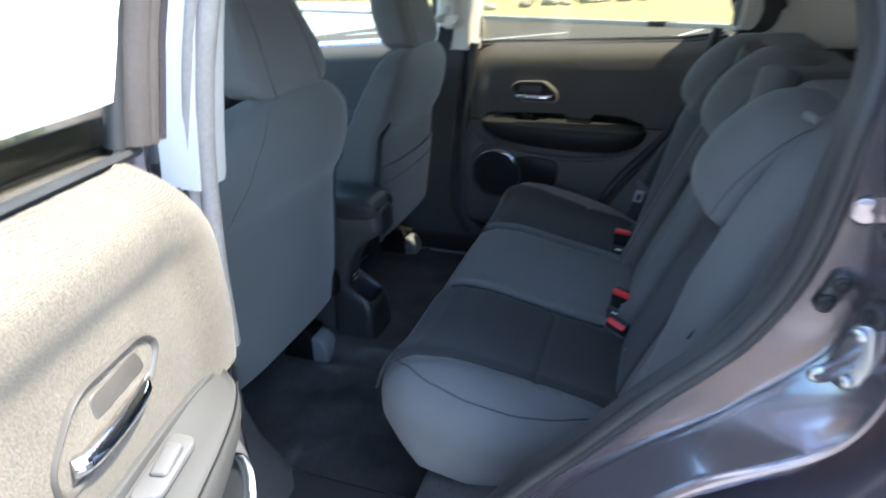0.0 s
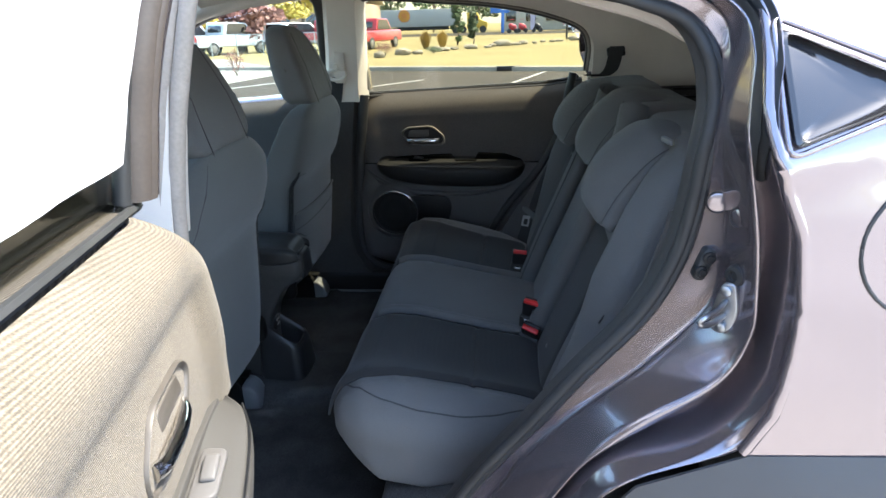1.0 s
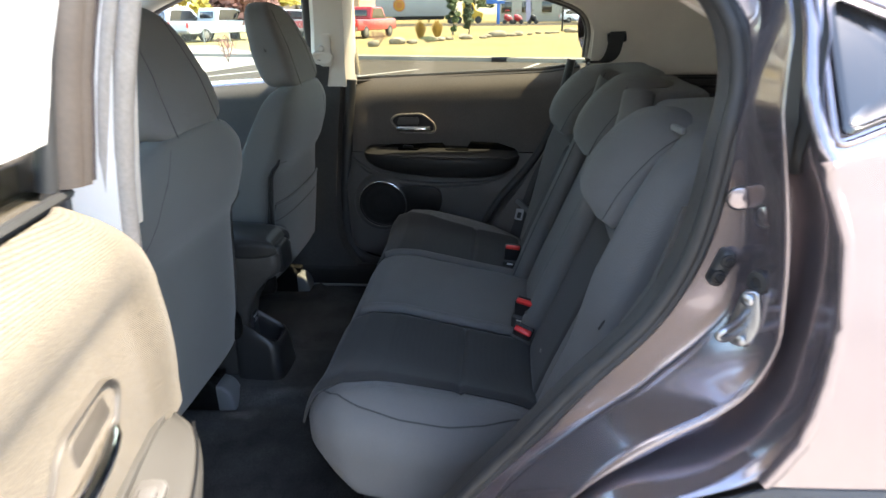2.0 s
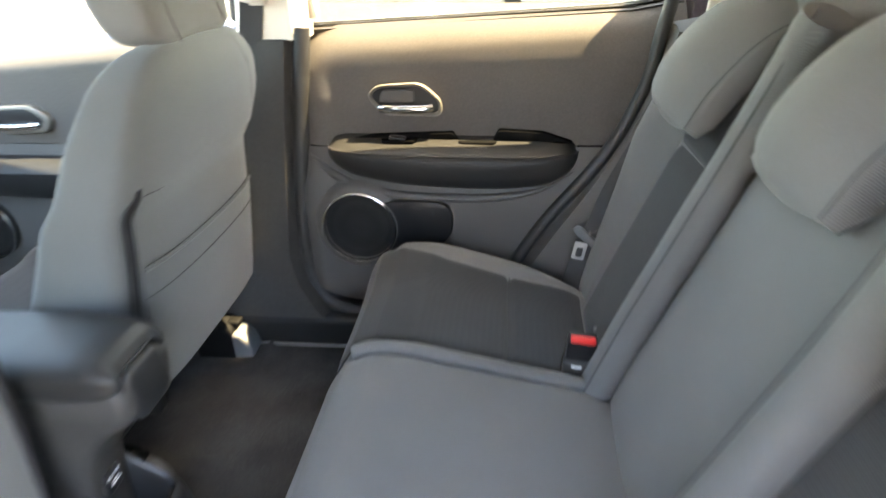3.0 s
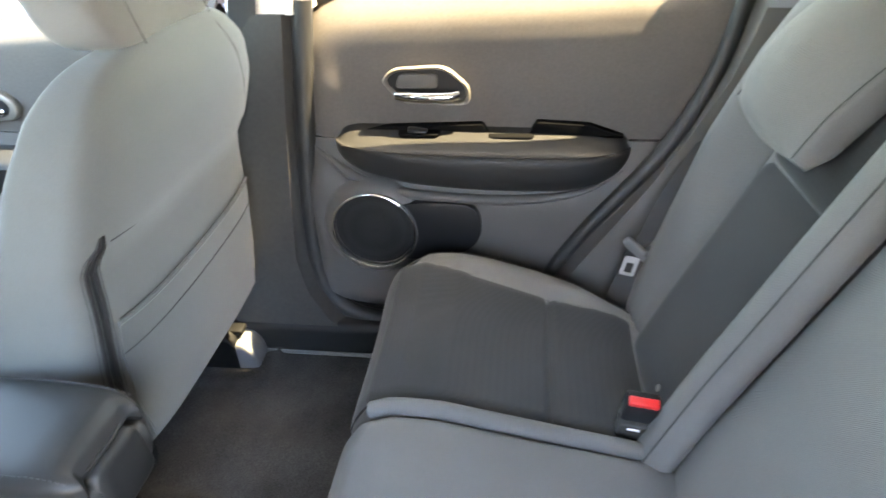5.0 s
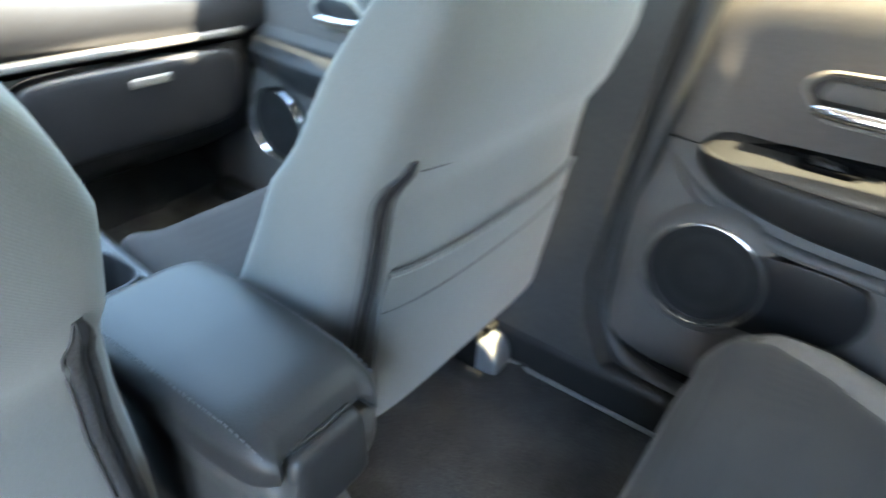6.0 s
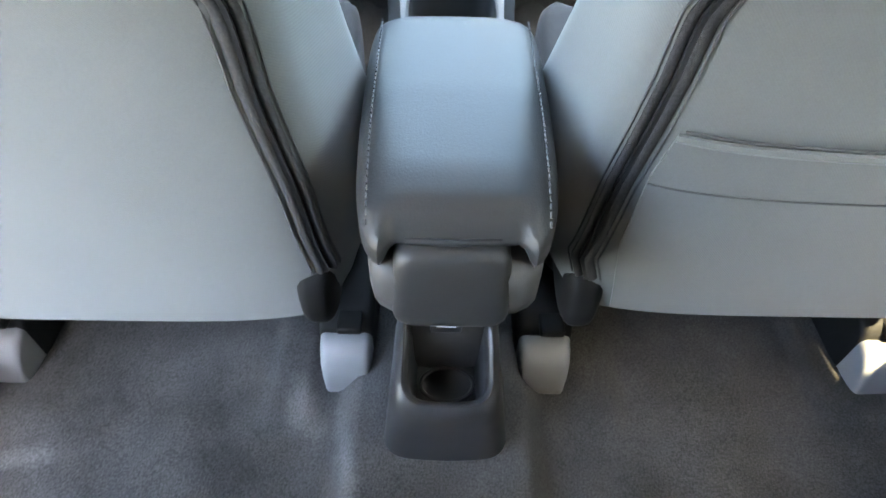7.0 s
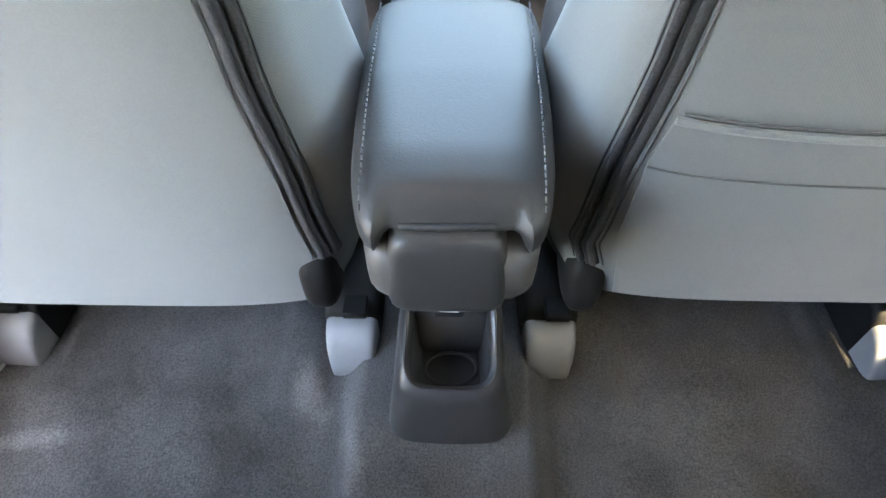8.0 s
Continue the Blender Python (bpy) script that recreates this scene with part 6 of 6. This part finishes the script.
def vehicle(kind, m, paint, label):
    """A parked pickup or estate seen from afar: body, cab, windows, wheels, lamps."""
    v = thing("pickup_truck" if kind == "pickup" else "parked_car", label, "vehicle", m.translation, "parked vehicles")
    def p(name, bm, mat, parent=None):
        return part(name, bm, mat, parent or v, xf=m)
    L, W = (5.6, 1.95) if kind == "pickup" else (4.8, 1.9)
    side = fillet([(-L / 2, .45), (L / 2, .45), (L / 2, .95), (L / 2 - .15, 1.12), (-L / 2, 1.10)], .10, 4)
    p("body", slab(side, -W / 2, W / 2, "y", .08, 3), paint)
    cab = [(-.9, 1.10), (1.5, 1.08), (.85, 1.80), (-.65, 1.84)] if kind == "pickup" else [(-2.3, 1.08), (1.4, 1.08), (.6, 1.70), (-2.0, 1.74)]
    p("cab", slab(fillet(cab, .12, 4), -W / 2 + .10, W / 2 - .10, "y", .06, 3), paint)
    cx = sum(c[0] for c in cab) / 4
    for s in (1, -1):
        p("side_window", slab(fillet([(cx + (x - cx) * .82, 1.14 + (z - 1.08) * .80) for x, z in cab], .06, 3), s * (W / 2 - .095), s * (W / 2 - .085), "y"), GLOSSBLACK)
        for x in (-L * .31, L * .31):
            wheel = p("wheel", lathe([(0, .10), (.20, .11), (.34, .11), (.38, .06), (.38, -.11), (0, -.11)], 24, pose(x, s * (W / 2 - .10), .38, 90 if s < 0 else -90)), RUBBER)
            p("rim", lathe([(0, .115), (.18, .12), (.20, .11)], 16, pose(x, s * (W / 2 - .10), .38, 90 if s < 0 else -90)), SILVER, wheel)
        p("tail_lamp", box((-L / 2 - .005, s * (W / 2 - .14), .92), (.05, .18, .32), .02), RED)
        p("headlamp", box((L / 2 - .01, s * (W / 2 - .24), .88), (.06, .34, .18), .02), LABELWHITE)
    back = -.80 if kind == "pickup" else -2.18
    p("rear_window", box((back - .02, 0, 1.45), (.06, W * .62, .38), .02, (0, 10, 0)), GLOSSBLACK)
    p("windscreen", box((1.17 if kind == "pickup" else 1.0, 0, 1.44), (.06, W * .72, .55), .02, (0, -42, 0)), GLOSSBLACK)
    p("bumper", box((-L / 2 - .04, 0, .55), (.16, W * .92, .18), .03), SILVER)
    if kind == "pickup":
        p("load_bed", box((-1.85, 0, 1.105), (1.7, W * .82, .02), .004), SMOOTH)
    return v


vehicle("pickup", pose(-8.7, 39.5, 0, 0, 0, 75), REDPAINT, "red pickup truck parked beyond the dry ground")
vehicle("pickup", pose(-19.4, 35.4, 0, 0, 0, 60), WHITEPAINT, "white pickup truck parked behind the wire fence")
vehicle("pickup", pose(-16.9, 36.2, 0, 0, 0, 62), WHITEPAINT, "white pickup truck parked behind the wire fence")
vehicle("estate", pose(-13.6, 39.5, 0, 0, 0, 70), WHITEPAINT, "white estate car parked behind the wire fence")
vehicle("pickup", pose(-11.5, 40.5, 0, 0, 0, 72), REDPAINT, "dark red pickup truck beside a white car")
vehicle("estate", pose(11, 92, 0, 0, 0, 10), WHITEPAINT, "white car parked across the road")

fence = thing("wire_fence", "low chain-link fence with thin steel posts", "fence", (-14, 31.5, 0))
for i in range(9):
    x = -20.5 + i * 1.45
    part("post", tube([(x, 32.2 + .05 * i, 0), (x, 32.2 + .05 * i, 1.15)], .03, 6), WIRE, fence)
part("top_rail", tube([(-20.5, 32.2, 1.12), (-8.9, 32.6, 1.12)], .022, 6), WIRE, fence)
mesh_bm = bmesh.new()
for k in range(70):
    for d in (.6, -.6):
        x = -20.5 + k * .166
        x2 = min(-8.9, max(-20.5, x + d))
        add(mesh_bm, tube([(x, 32.2, .05), (x2, 32.25, 1.10)], .006, 3))
part("wire_mesh", mesh_bm, WIRE, fence)

truck = thing("semi_trailer_truck", "long pale semi-trailer with an orange disc behind a yellow tractor", "truck", (-13, 97, 0))
trail = part("trailer_box", box((-13.0, 98, 2.35), (12.6, 2.5, 2.5), .06), TRAILER, truck, "pale grey box trailer")
part("logo_disc", lathe([(0, .02), (.85, .02), (.9, 0)], 32, pose(-15.2, 96.73, 2.7, 90)), ORANGE, trail, "round orange disc")
part("logo_ring", lathe([(.55, .03), (.62, .035), (.66, .03)], 28, pose(-15.2, 96.73, 2.7, 90)), YELLOW, trail)
part("skirt", box((-12.4, 97.2, .85), (8.0, .1, .5), .02), SMOOTH, truck)
for x in (-18, -16.8, -7.4, -6.2, -3.2):
    part("wheel", lathe([(0, .14), (.48, .14), (.52, .08), (.52, -.14), (0, -.14)], 20, pose(x, 97.0, .52, 90)), RUBBER, truck)
part("tractor_cab", slab(fillet([(-5.6, .6), (-2.6, .6), (-2.5, 1.5), (-3.6, 1.9), (-4.0, 2.9), (-5.6, 2.9)], .2, 4), 96.9, 99.1, "y", .1, 3), YELLOW, truck, "yellow tractor cab")
part("cab_window", slab(fillet([(-4.9, 1.8), (-3.85, 1.8), (-4.1, 2.6), (-4.9, 2.6)], .1), 96.86, 96.92, "y"), GLOSSBLACK, truck)

sign = thing("pylon_sign", "tall blue and white pylon sign beyond the road", "sign", (-1.2, 88, 0))
part("post", box((-.2, 88, 1.3), (.4, .3, 2.6), .03), BLUE, sign)
panel = part("panel", box((-.6, 88, 3.6), (2.6, .3, 2.0), .05), BLUE, sign, "blue sign panel")
for k in range(3):
    part("print_bar", box((.1, 87.83, 4.1 - .5 * k), (1.0, .04, .28), .02), LABELWHITE, panel)
flag = thing("feather_banner", "lilac feather banner leaning on a thin pole", "banner", (3.0, 70, 0))
part("pole", tube([(2.9, 70, 0), (2.6, 70, 2.0), (2.1, 70, 3.4)], .025, 6), SILVER, flag)
part("cloth", loft([[(2.9 - .02 * k - w * .1, 70, z), (2.9 - .02 * k + w, 70.05, z), (2.9 - .02 * k + w, 70.08, z), (2.9 - .02 * k - w * .1, 70.03, z)] for k, (z, w) in enumerate(((.5, .15), (.9, .42), (1.8, .50), (2.6, .40), (3.2, .12)))]), BANNER, flag, "lilac cloth")
solid("sign_post", tube([(4.7, 48.5, 0), (4.7, 48.5, 1.7)], .07, 8), SMOOTH, "dark round post at the road edge", "post")
for x, y, mat, lab in ((1.1, 84, REDPAINT, "red garden machine on display"), (2.4, 85, REDPAINT, "red garden machine on display"), (4.4, 86, SMOOTH, "dark machine on display")):
    d = thing("display_machine", lab, "machine", (x, y, 0), "display machines")
    part("body", pad(lambda a, b, c: (x + .55 * a, y + .4 * b, .75 + .42 * c - .15 * a), 6, 3), mat, d)
    for k in (-1, 1):
        part("wheel", lathe([(0, .1), (.25, .1), (.3, 0), (.25, -.1), (0, -.1)], 14, pose(x + .45 * k, y - .4, .3, 90)), RUBBER, d)
    part("guard", tube([(x - .3, y, 1.0), (x - .35, y, 1.7), (x + .15, y, 1.7)], .05, 6), mat, d)


def house(name, at, size, wall, label, win=4):
    x, y, _ = at
    w, d, h = size
    b = thing(name, label, "building", at)
    part("wall", box((x, y, h / 2), (w, d, h), .04), wall, b)
    part("roof", loft([[(x - w / 2 - .4, yy, zz), (x + w / 2 + .4, yy, zz), (x + w / 2 + .4, yy, zz + .2), (x - w / 2 - .4, yy, zz + .2)] for yy, zz in ((y - d / 2 - .5, h), (y, h + 1.4), (y + d / 2 + .5, h))]), ROOFING, b)
    for k in range(win):
        wx = x - w / 2 + w * (k + .5) / win
        pane = part("window", box((wx, y - d / 2 - .02, h * .55), (w / win * .5, .08, h * .4), .02), GLOSSBLACK, b)
        part("sill", box((wx, y - d / 2 - .06, h * .33), (w / win * .56, .14, .1), .02), CONCRETE, pane)
    return b


house("shop_building", (9.5, 112, 0), (20, 8, 4.2), WALLGREY, "long low grey shop building beyond the road", 6)
house("brick_house", (-26, 104, 0), (9, 8, 4.0), WALLTAN, "tan brick house among trees", 3)
house("low_building", (-21, 62, 0), (16, 8, 3.4), WALLTAN, "tan building with a pale roof behind parked cars", 5)
house("warehouse", (-6, -34, 0), (34, 8, 6.5), WALLGREY, "plain grey warehouse across the car park", 7)

# the land falls gently away from the car towards its far side
FALL = Matrix.Rotation(radians(-1.15), 4, "X")
for ob in bpy.data.objects:
    if ob not in INDOORS and ob.parent is None:
        ob.matrix_basis = FALL @ ob.matrix_basis
